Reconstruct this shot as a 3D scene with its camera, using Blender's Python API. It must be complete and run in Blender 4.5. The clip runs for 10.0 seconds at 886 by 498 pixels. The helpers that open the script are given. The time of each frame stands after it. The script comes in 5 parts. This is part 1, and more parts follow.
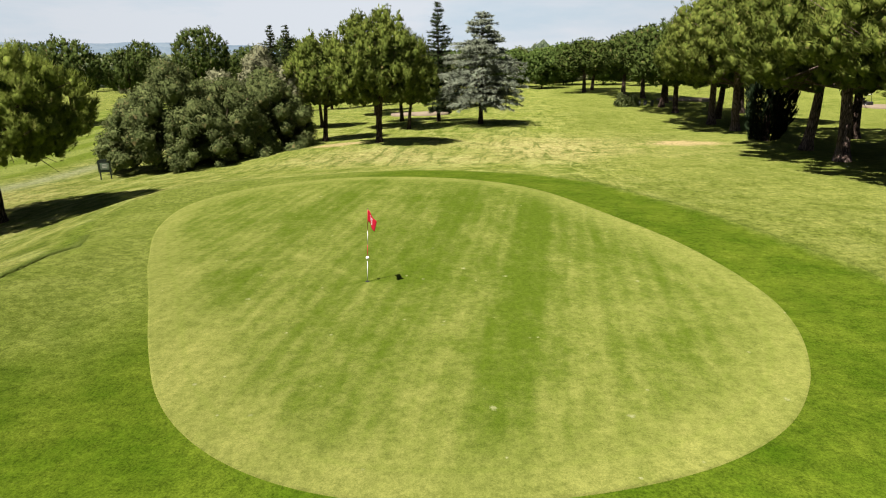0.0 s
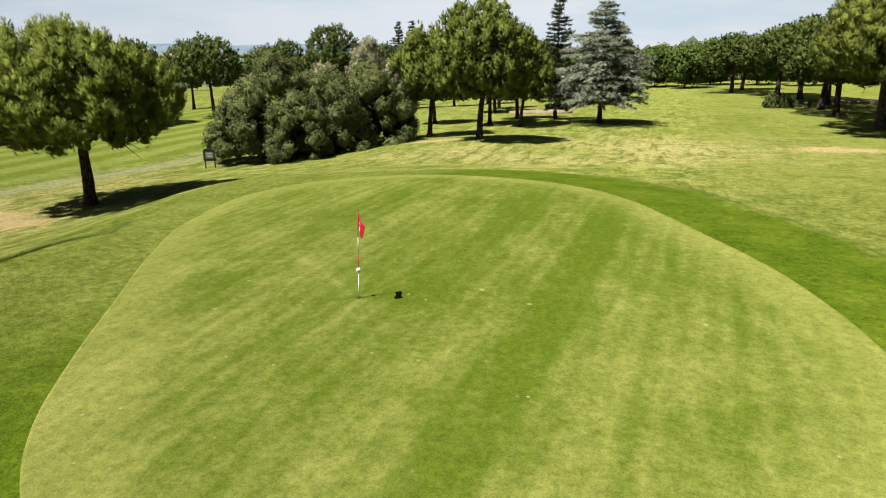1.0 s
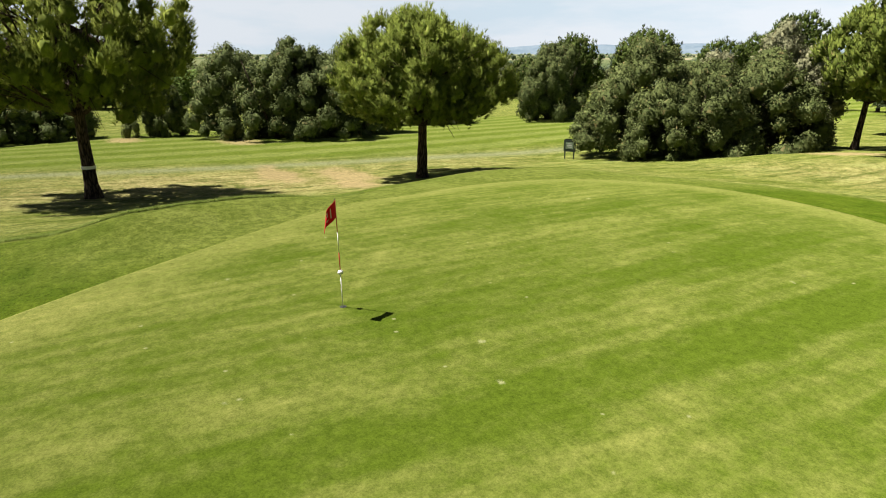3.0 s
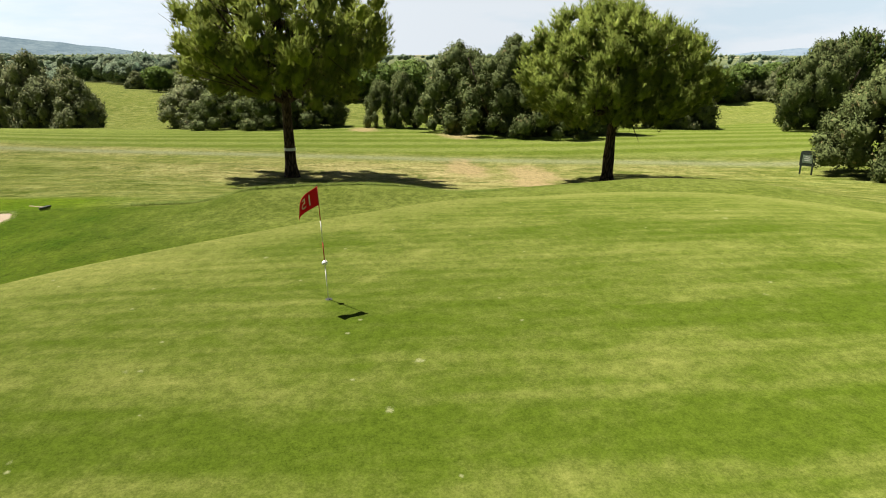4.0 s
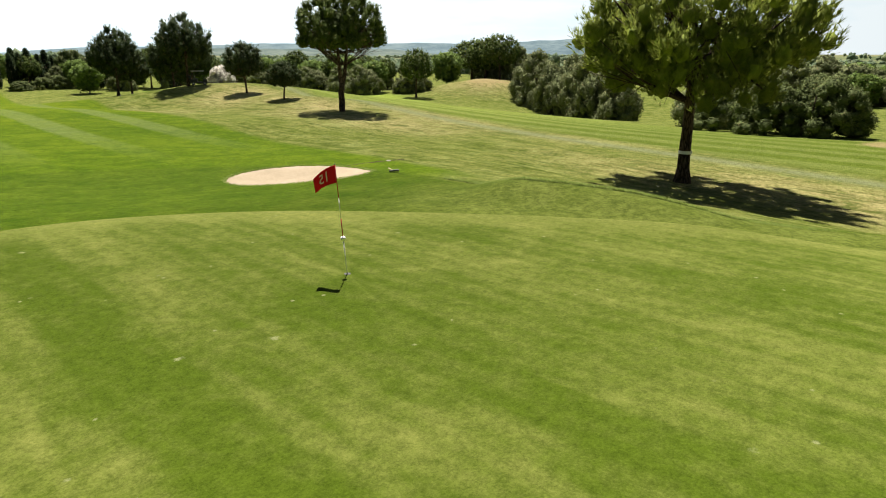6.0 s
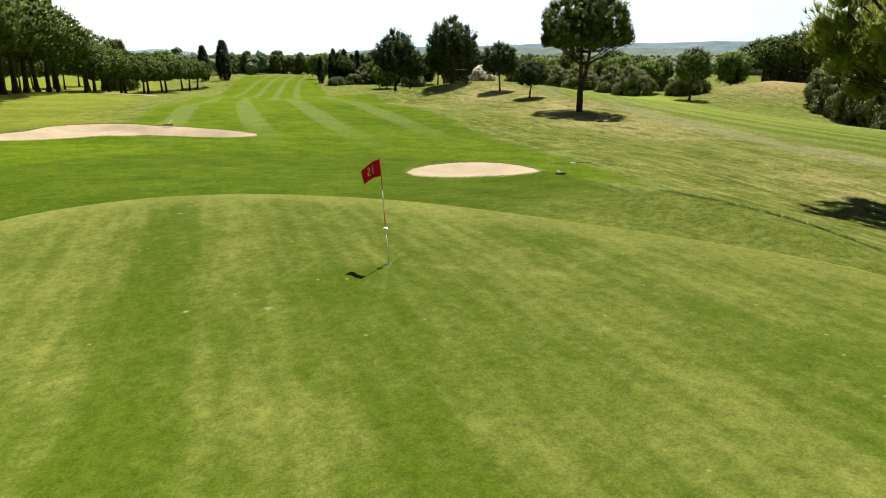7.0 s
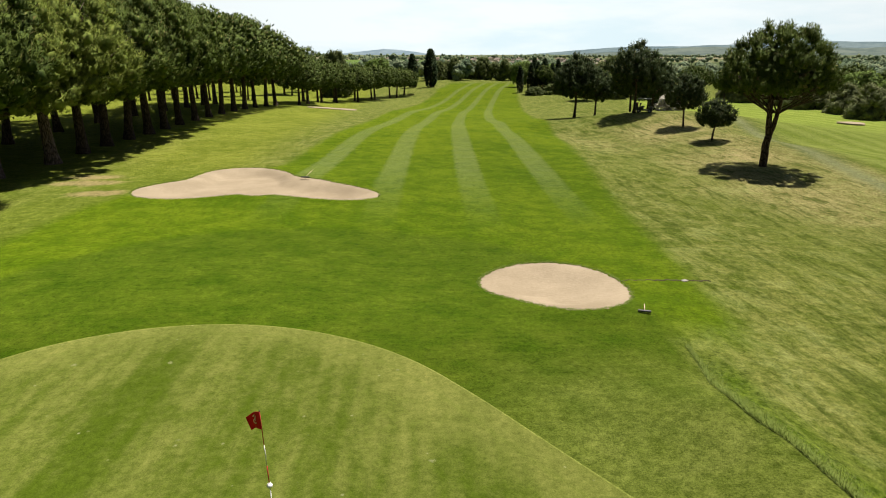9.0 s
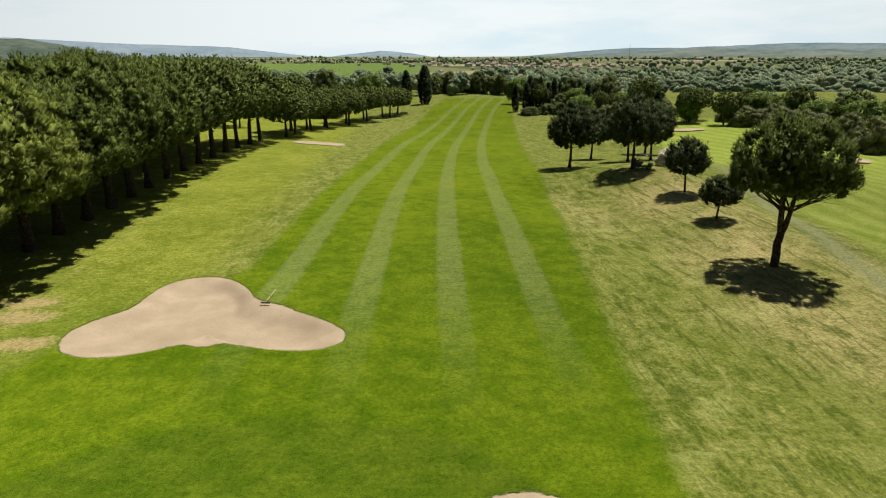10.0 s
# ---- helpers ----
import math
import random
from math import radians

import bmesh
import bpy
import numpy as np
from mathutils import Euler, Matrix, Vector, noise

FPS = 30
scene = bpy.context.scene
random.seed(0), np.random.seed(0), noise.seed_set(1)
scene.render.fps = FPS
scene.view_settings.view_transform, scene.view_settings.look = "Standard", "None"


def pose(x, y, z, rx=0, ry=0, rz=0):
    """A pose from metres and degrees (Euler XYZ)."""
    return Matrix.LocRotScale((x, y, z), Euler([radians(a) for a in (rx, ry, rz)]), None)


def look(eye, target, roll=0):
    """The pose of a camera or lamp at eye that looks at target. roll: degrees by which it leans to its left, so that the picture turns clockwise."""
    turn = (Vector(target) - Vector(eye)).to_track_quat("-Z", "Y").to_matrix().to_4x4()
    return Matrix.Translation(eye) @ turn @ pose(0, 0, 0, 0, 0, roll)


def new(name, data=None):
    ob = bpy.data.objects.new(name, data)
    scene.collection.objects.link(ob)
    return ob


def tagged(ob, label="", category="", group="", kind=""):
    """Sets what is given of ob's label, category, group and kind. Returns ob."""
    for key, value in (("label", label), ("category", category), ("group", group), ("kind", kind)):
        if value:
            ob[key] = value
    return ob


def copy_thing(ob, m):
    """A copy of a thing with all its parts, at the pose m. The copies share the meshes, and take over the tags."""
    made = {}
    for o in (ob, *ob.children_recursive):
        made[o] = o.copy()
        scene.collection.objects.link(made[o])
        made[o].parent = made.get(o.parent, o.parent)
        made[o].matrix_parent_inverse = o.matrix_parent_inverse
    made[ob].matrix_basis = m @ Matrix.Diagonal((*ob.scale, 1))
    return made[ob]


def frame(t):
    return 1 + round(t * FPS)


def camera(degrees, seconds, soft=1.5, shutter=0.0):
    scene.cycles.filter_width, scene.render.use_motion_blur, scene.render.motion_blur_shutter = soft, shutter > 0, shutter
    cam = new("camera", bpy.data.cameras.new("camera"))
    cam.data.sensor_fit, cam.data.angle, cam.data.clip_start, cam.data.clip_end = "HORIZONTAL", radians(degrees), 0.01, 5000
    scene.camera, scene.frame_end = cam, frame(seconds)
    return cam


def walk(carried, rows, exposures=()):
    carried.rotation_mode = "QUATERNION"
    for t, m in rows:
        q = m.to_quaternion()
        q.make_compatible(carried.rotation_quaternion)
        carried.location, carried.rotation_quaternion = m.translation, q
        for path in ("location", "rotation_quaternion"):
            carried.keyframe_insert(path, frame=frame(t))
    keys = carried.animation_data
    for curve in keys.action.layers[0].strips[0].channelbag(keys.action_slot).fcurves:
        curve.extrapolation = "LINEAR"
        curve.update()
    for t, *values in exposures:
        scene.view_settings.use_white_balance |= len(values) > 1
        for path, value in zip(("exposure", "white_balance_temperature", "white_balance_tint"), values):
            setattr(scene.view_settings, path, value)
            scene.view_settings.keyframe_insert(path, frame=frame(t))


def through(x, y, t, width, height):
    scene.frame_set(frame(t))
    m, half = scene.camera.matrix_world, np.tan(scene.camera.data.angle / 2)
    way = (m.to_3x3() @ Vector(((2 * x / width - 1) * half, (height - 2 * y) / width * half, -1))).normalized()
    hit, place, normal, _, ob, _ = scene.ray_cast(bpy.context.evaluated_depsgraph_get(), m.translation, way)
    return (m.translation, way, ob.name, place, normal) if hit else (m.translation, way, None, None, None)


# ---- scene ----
cam = camera(70.0, 10.0, 1.1)
# seconds, x, y, z in metres from the hole, yaw, pitch, roll in degrees
PATH = [
    (0.00, 4.238, -16.395, 6.138, 7.31, -16.96, -0.15),
    (0.50, 5.229, -14.444, 5.870, 12.98, -16.97, -0.12),
    (1.00, 6.557, -12.404, 5.496, 19.80, -16.98, -0.10),
    (1.50, 7.994, -10.482, 5.275, 29.07, -17.04, -0.01),
    (2.00, 9.243, -8.253, 5.037, 40.01, -17.06, -0.12),
    (2.50, 10.178, -6.010, 4.838, 50.53, -17.04, -0.08),
    (3.00, 10.759, -3.697, 4.639, 61.39, -17.03, 0.03),
    (3.50, 10.995, -1.320, 4.447, 72.80, -17.00, 0.06),
    (4.00, 10.905, 1.056, 4.292, 84.63, -16.95, -0.09),
    (4.50, 10.504, 3.373, 4.197, 96.81, -16.88, -0.20),
    (5.00, 9.762, 5.568, 4.143, 109.19, -16.90, -0.08),
    (5.50, 8.624, 7.501, 4.103, 121.06, -16.93, 0.01),
    (6.00, 7.141, 9.215, 4.063, 133.14, -16.96, 0.05),
    (6.50, 5.422, 10.638, 4.043, 145.45, -16.98, 0.09),
    (7.00, 3.583, 11.649, 4.066, 157.74, -16.98, 0.06),
    (7.50, 1.749, 12.160, 4.096, 168.91, -16.98, -0.03),
    (8.00, 0.112, 12.139, 4.118, 175.21, -16.98, -0.04),
    (8.25, -0.551, 11.845, 4.434, 176.06, -16.98, -0.05),
    (8.50, -1.151, 11.280, 5.141, 176.13, -17.00, -0.05),
    (9.00, -2.313, 9.285, 7.788, 176.20, -17.03, 0.03),
    (9.50, -3.320, 6.450, 11.024, 176.18, -16.99, 0.04),
    (10.00, -4.079, 2.436, 14.314, 175.96, -16.97, 0.11),
]
walk(cam, [(t, pose(x, y, z, 90 + pitch, roll, yaw)) for t, x, y, z, yaw, pitch, roll in PATH],
     ((0.0, 1.14, 6500, 19), (1.5, 1.25, 6500, 18), (2.5, 1.40, 6500, 18), (4.5, 1.53, 6500, 16), (5.5, 1.56, 6600, 14), (7.0, 1.48, 6650, 12), (8.0, 1.38, 6700, 12), (9.0, 1.12, 6750, 13), (10.0, 0.98, 6750, 14)))

# ---- world and sun ----
SUN_AZ, SUN_EL = math.atan2(-0.64, -0.77), radians(63.5)   # from the south-west, high
world = bpy.data.worlds.new("sky")
scene.world = world
world.use_nodes = True
wt = world.node_tree
wt.nodes.clear()
w_out = wt.nodes.new("ShaderNodeOutputWorld")
w_bg = wt.nodes.new("ShaderNodeBackground")
w_sky = wt.nodes.new("ShaderNodeTexSky")
w_sky.sky_type = "NISHITA"
w_sky.sun_disc = False
w_sky.sun_elevation = SUN_EL
w_sky.sun_rotation = SUN_AZ
w_sky.air_density, w_sky.dust_density, w_sky.ozone_density = 1.0, 1.6, 1.0
# haze and broken cloud low over the horizon
w_co = wt.nodes.new("ShaderNodeTexCoord")
w_map = wt.nodes.new("ShaderNodeMapping")
w_map.inputs["Scale"].default_value = (1.0, 1.0, 4.5)
w_noise = wt.nodes.new("ShaderNodeTexNoise")
w_noise.inputs["Scale"].default_value = 2.6
w_noise.inputs["Detail"].default_value = 9.0
w_noise.inputs["Roughness"].default_value = 0.58
w_ramp = wt.nodes.new("ShaderNodeValToRGB")
w_ramp.color_ramp.elements[0].position, w_ramp.color_ramp.elements[1].position = 0.37, 0.53
w_ramp.color_ramp.elements[0].color = (0.0, 0.0, 0.0, 1)
w_ramp.color_ramp.elements[1].color = (1, 1, 1, 1)
w_mix = wt.nodes.new("ShaderNodeMix")
w_mix.data_type = "RGBA"
wt.links.new(w_co.outputs["Generated"], w_map.inputs["Vector"])
wt.links.new(w_map.outputs["Vector"], w_noise.inputs["Vector"])
wt.links.new(w_noise.outputs["Fac"], w_ramp.inputs["Fac"])
w_sep = wt.nodes.new("ShaderNodeSeparateXYZ")
w_low = wt.nodes.new("ShaderNodeMapRange")
w_low.interpolation_type = "SMOOTHSTEP"
for i, v in ((1, 0.07), (2, 0.18), (3, 0.95), (4, 0.03)):
    w_low.inputs[i].default_value = v
wt.links.new(w_co.outputs["Generated"], w_sep.inputs[0])
wt.links.new(w_sep.outputs[2], w_low.inputs[0])
w_hue = wt.nodes.new("ShaderNodeMix")
w_hue.data_type = "RGBA"
w_hue.inputs[6].default_value = (7.1, 8.9, 9.6, 1)
w_hue.inputs[7].default_value = (8.7, 9.8, 10.1, 1)
wt.links.new(w_ramp.outputs["Color"], w_hue.inputs[0])
wt.links.new(w_low.outputs[0], w_mix.inputs[0])
def sky_math(op, a, b):
    n = wt.nodes.new("ShaderNodeMath")
    n.operation = op
    for k, v in enumerate((a, b)):
        if isinstance(v, float):
            n.inputs[k].default_value = v
        else:
            wt.links.new(v, n.inputs[k])
    return n.outputs[0]


# brightest to the south, clear and softer to the west
east, north = w_sep.outputs[0], w_sep.outputs[1]
w_way = sky_math("ADD", sky_math("ADD", sky_math("MULTIPLY", north, -0.14), sky_math("MULTIPLY", east, -0.12)), sky_math("ADD", sky_math("MULTIPLY", sky_math("MULTIPLY", north, north), 0.36), 0.52))
w_lit = wt.nodes.new("ShaderNodeVectorMath")
w_lit.operation = "SCALE"
wt.links.new(w_hue.outputs[2], w_lit.inputs[0])
wt.links.new(w_way, w_lit.inputs["Scale"])
wt.links.new(w_lit.outputs[0], w_mix.inputs[7])
w_dim = wt.nodes.new("ShaderNodeMix")
w_dim.data_type, w_dim.blend_type = "RGBA", "MULTIPLY"
w_dim.inputs[0].default_value = 1.0
w_dim.inputs[7].default_value = (0.30, 0.30, 0.30, 1)
wt.links.new(w_sky.outputs["Color"], w_dim.inputs[6])
wt.links.new(w_dim.outputs[2], w_mix.inputs[6])
wt.links.new(w_mix.outputs[2], w_bg.inputs["Color"])
w_bg.inputs["Strength"].default_value = 0.05
wt.links.new(w_bg.outputs["Background"], w_out.inputs["Surface"])

sun = new("sun", bpy.data.lights.new("sun", "SUN"))
sun.data.energy, sun.data.angle, sun.data.color = 5.0, radians(0.53), (1.0, 0.95, 0.86)
to_sun = Vector((math.sin(SUN_AZ) * math.cos(SUN_EL), math.cos(SUN_AZ) * math.cos(SUN_EL), math.sin(SUN_EL)))
sun.matrix_world = look(to_sun * 200, (0, 0, 0))

# ---- materials ----
class Nodes:
    """A material's node tree, written short."""
    def __init__(self, name):
        self.m = bpy.data.materials.new(name)
        self.m.use_nodes = True
        self.t = self.m.node_tree
        self.t.nodes.clear()

    def put(self, value, socket):
        if isinstance(value, bpy.types.NodeSocket):
            self.t.links.new(value, socket)
        elif value is not None:
            socket.default_value = value

    def node(self, kind, **settings):
        n = self.t.nodes.new(kind)
        for key, value in settings.items():
            setattr(n, key, value)
        return n

    def math(self, op, a, b=None, c=None, clamp=False):
        n = self.node("ShaderNodeMath", operation=op, use_clamp=clamp)
        for i, v in enumerate((a, b, c)):
            self.put(v, n.inputs[i])
        return n.outputs[0]

    def mix(self, fac, a, b, kind="MIX"):
        n = self.node("ShaderNodeMix", data_type="RGBA", blend_type=kind)
        for v, i in ((fac, 0), (a, 6), (b, 7)):
            self.put(v if isinstance(v, bpy.types.NodeSocket) or i == 0 else (*v, 1), n.inputs[i])
        return n.outputs[2]

    def ramp(self, value, low, high):
        n = self.node("ShaderNodeMapRange", clamp=True, interpolation_type="SMOOTHSTEP")
        for v, i in ((value, 0), (low, 1), (high, 2)):
            self.put(v, n.inputs[i])
        return n.outputs[0]

    def noise(self, scale, detail=3.0, rough=0.55, vector=None, distortion=0.0):
        n = self.node("ShaderNodeTexNoise")
        for key, v in (("Scale", scale), ("Detail", detail), ("Roughness", rough), ("Distortion", distortion)):
            n.inputs[key].default_value = v
        self.put(self.place() if vector is None else vector, n.inputs["Vector"])
        return n.outputs["Fac"]

    def place(self):
        return self.node("ShaderNodeNewGeometry").outputs["Position"]

    def stretched(self, sx, sy, sz, turn=0.0):
        n = self.node("ShaderNodeMapping")
        n.inputs["Scale"].default_value = (sx, sy, sz)
        n.inputs["Rotation"].default_value = (0, 0, turn)
        self.put(self.place(), n.inputs["Vector"])
        return n.outputs["Vector"]

    def attribute(self, name):
        return self.node("ShaderNodeAttribute", attribute_name=name).outputs["Fac"]

    def bump(self, height, strength, distance=0.02):
        n = self.node("ShaderNodeBump")
        self.put(height, n.inputs["Height"])
        n.inputs["Strength"].default_value, n.inputs["Distance"].default_value = strength, distance
        return n.outputs["Normal"]

    def finish(self, colour, rough=0.7, normal=None, metal=0.0, spec=0.3, through=None, matt=0.0):
        p = self.node("ShaderNodeBsdfPrincipled")
        self.put(colour if isinstance(colour, bpy.types.NodeSocket) else (*colour, 1), p.inputs["Base Color"])
        self.put(rough, p.inputs["Roughness"])
        self.put(metal, p.inputs["Metallic"])
        self.put(spec, p.inputs["Specular IOR Level"])
        self.put(normal, p.inputs["Normal"])
        self.put(matt, p.inputs["Diffuse Roughness"])
        out = self.node("ShaderNodeOutputMaterial")
        shader = p.outputs[0]
        if through is not None:
            tr = self.node("ShaderNodeBsdfTranslucent")
            self.put(through[1] if isinstance(through[1], bpy.types.NodeSocket) else (*through[1], 1), tr.inputs["Color"])
            mx = self.node("ShaderNodeMixShader")
            mx.inputs[0].default_value = through[0]
            self.t.links.new(shader, mx.inputs[1])
            self.t.links.new(tr.outputs[0], mx.inputs[2])
            shader = mx.outputs[0]
        self.t.links.new(shader, out.inputs["Surface"])
        return self.m


def plain(name, colour, rough=0.6, vary=0.12, scale=8.0, metal=0.0, bump=0.15, spec=0.4):
    """Paint, plastic, timber, metal: a colour with a little grain, dirt and relief."""
    n = Nodes(name)
    f = n.noise(scale, 5.0, 0.6)
    g = n.noise(scale * 0.13, 2.0)
    dark = tuple(c * (1 - 2.2 * vary) for c in colour)
    lite = tuple(min(1.0, c * (1 + vary)) for c in colour)
    c = n.mix(n.ramp(n.math("ADD", n.math("MULTIPLY", f, 0.6), n.math("MULTIPLY", g, 0.4)), 0.3, 0.7), dark, lite)
    return n.finish(c, n.math("ADD", n.math("MULTIPLY", f, 0.15), rough - 0.07), n.bump(f, bump, 0.01), metal, spec)


def foliage(name, colour, lite, rough=0.55, through=0.25):
    """Leaves and needles: each tuft its own tone, sprays and whole boughs lighter or browner."""
    n = Nodes(name)
    isle = n.node("ShaderNodeNewGeometry").outputs["Random Per Island"]
    one = n.node("ShaderNodeObjectInfo").outputs["Random"]
    bough = n.noise(0.55, 2.0)
    c = n.mix(n.math("ADD", n.math("MULTIPLY", isle, 0.5), n.math("MULTIPLY", n.ramp(n.noise(2.4, 3.0), 0.35, 0.65), 0.38)), colour, lite)
    c = n.mix(n.ramp(bough, 0.35, 0.7), n.mix(0.45, c, tuple(v * 0.55 for v in colour)), c)
    dry = n.math("MULTIPLY", n.ramp(isle, 0.93, 0.99), 0.6)
    c = n.mix(dry, c, (0.16, 0.12, 0.05))
    c = n.mix(n.math("MULTIPLY", one, 0.35), c, n.mix(1.0, c, (0.75, 0.8, 0.8), "MULTIPLY"))
    return n.finish(c, rough + 0.2, None, 0.0, 0.06, (through, n.mix(0.5, c, lite)))


def bark(name, colour, lite):
    n = Nodes(name)
    v = n.stretched(9, 9, 1.6)
    f = n.noise(1.3, 6.0, 0.65, v, 0.6)
    plates = n.node("ShaderNodeTexVoronoi", feature="DISTANCE_TO_EDGE")
    plates.inputs["Scale"].default_value = 1.1
    n.put(v, plates.inputs["Vector"])
    crack = n.ramp(plates.outputs["Distance"], 0.0, 0.22)
    c = n.mix(crack, tuple(k * 0.35 for k in colour), n.mix(n.ramp(f, 0.3, 0.75), colour, lite))
    return n.finish(c, 0.9, n.bump(n.math("ADD", crack, n.math("MULTIPLY", f, 0.5)), 0.8, 0.05), 0.0, 0.1)


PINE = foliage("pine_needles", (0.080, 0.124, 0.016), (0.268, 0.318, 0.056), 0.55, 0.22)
# copies of the pine needles: shade darkened, then sunlight lightened, into the colour
PINE_BACK = foliage("shade_darkened_pine_needles", (0.058, 0.092, 0.013), (0.196, 0.238, 0.042), 0.55, 0.15)
PINE_OPEN = foliage("sun_lightened_pine_needles", (0.086, 0.128, 0.016), (0.270, 0.315, 0.055), 0.55, 0.30)
# row ends: yellowish needles, lightened further for their sunlit side
PINE_END = foliage("yellowish_sunlit_needles", (0.062, 0.098, 0.014), (0.225, 0.260, 0.050), 0.55, 0.18)
# row needles: shade of the northern sides darkened into the colour
PINE_ROW = foliage("shade_toned_umbrella_needles", (0.026, 0.049, 0.008), (0.112, 0.146, 0.026), 0.55, 0.05)
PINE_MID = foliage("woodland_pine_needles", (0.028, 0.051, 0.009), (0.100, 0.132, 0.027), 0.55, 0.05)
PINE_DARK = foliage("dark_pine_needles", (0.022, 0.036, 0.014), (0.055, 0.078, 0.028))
OAK = foliage("evergreen_leaves", (0.042, 0.064, 0.016), (0.160, 0.190, 0.066), 0.55, 0.15)
OAK_GREY = foliage("grey_evergreen_leaves", (0.064, 0.084, 0.028), (0.210, 0.230, 0.105), 0.55, 0.15)
OAK_PALE = foliage("flowering_evergreen_leaves", (0.130, 0.142, 0.070), (0.310, 0.312, 0.180), 0.5, 0.15)
CEDAR = foliage("blue_cedar_needles", (0.175, 0.215, 0.140), (0.410, 0.450, 0.330), 0.6, 0.20)
CYPRESS = foliage("cypress_scales", (0.010, 0.020, 0.008), (0.030, 0.048, 0.018), 0.7, 0.1)
BROAD = foliage("broad_leaves", (0.070, 0.120, 0.024), (0.150, 0.215, 0.050), 0.5, 0.3)
# distance haze is mixed into this leaf colour, paler and bluer
WOODS = foliage("hazed_distant_leaves", (0.066, 0.104, 0.054), (0.155, 0.190, 0.098), 0.7, 0.2)
BLOSSOM = foliage("white_blossom", (0.45, 0.42, 0.36), (0.80, 0.78, 0.72), 0.6, 0.2)
BARK = bark("pine_bark", (0.060, 0.042, 0.030), (0.130, 0.095, 0.072))
BARK_PALE = bark("plated_pine_bark", (0.150, 0.105, 0.080), (0.280, 0.215, 0.175))


# dips, swells and rolls of the land: x, y, radius, height
DIPS = [
    (-7.29, 14.86, 9, 0.46), (10.55, -2.97, 9, -0.4), (-8.1, 36.8, 9, 0.86), (80, -100, 9, -0.62),
    (-27, -60, 9, -1.37), (-28.3, 29.1, 9, -0.48), (-50, -140, 9, 1.56), (-0.6, -251, 9, -1.28),
    (60, 40, 9, 0.25), (-25, -72, 9, -1.72), (-34.4, -77.5, 9, 0.48), (-100, 0, 9, -1.43),
    (21, -160, 9, 0.69), (-25.7, -4.2, 9, -0.1), (-5.34, -14.27, 9, -0.78), (-5.9, 58.6, 9, 0.37),
    (-13.5, -13.8, 9, 0.49), (-70, 0, 9, 0.24), (2.1, 3.1, 9, -0.33), (10.4, -155, 9, -1),
    (-15, 12, 3, 0.5), (-13, 15.5, 3, 0.4), (-14, 8, 3, 0.3), (-13.2, 4, 2.5, 0.07), (-18, 8, 9, -0.26), (-46, -60, 9, -1.1), (13.6, -28.4, 9, 0.31), (3.41, 14.15, 9, 0.18),
]
SWELLS = [
    (-18, 20, 9, 0.24), (-8.97, 4.13, 9, -0.04), (-0.7, 55, 9, 0.34), (10.31, 3.89, 9, -0.36),
    (-29.1, -88.5, 9, -0.24), (-62, -90, 9, -0.68), (4.2, -34.9, 9, 0.43), (-16.5, -263, 9, 1.03),
    (-18, -6, 9, -0.64), (-4.19, -3.85, 9, -0.49), (-11, -3.5, 9, 0.45), (-22.4, -38.6, 9, 0.26),
    (-23.8, 4.7, 9, -0.22), (-33.9, -53.8, 9, 0.62), (-28, -50, 9, -0.77), (-44, -82, 9, 0.29),
    (-25.5, 12.3, 14, -0.6), (-62, -60, 14, -1.49), (25, 20, 14, 0.7), (-60, -290, 14, -0.77),
    (0, 0, 22, 2.34), (-0.7, -30.4, 22, 0.03), (-80, 80, 22, 0.94), (45, 80, 22, -0.76),
]
ROLLS = [
    (-48, -18, 22, 0.28), (-75, -30, 22, -0.93), (-10, -170, 22, -0.38), (-40, -72, 35, 3.67),
    (-120, -60, 35, -3.79), (0, -100, 35, -2.07), (-20, 130, 35, -0.8), (30, -100, 35, 1.61),
    (0, -260, 35, -0.69), (0, -220, 35, -1.29), (100, 0, 35, -1.11), (-120, 100, 35, -1.27),
    (-120, -100, 35, -0.92), (80, 100, 35, -1.4), (40, -40, 35, 0.62), (0, 95, 35, 0.28),
    (120, 60, 60, -1.14), (-40, -180, 60, -3.08), (-120, 60, 60, -1.88), (120, -180, 60, -1.98),
    (-40, -300, 60, -0.53), (80, -260, 110, -6.32),
]
LEVEL, CROSSFALL = -1.608, 0.0314

# ---- the lie of the land ----
def step(v, low, high):
    k = np.clip((v - low) / (high - low), 0, 1)
    return k * k * (3 - 2 * k)


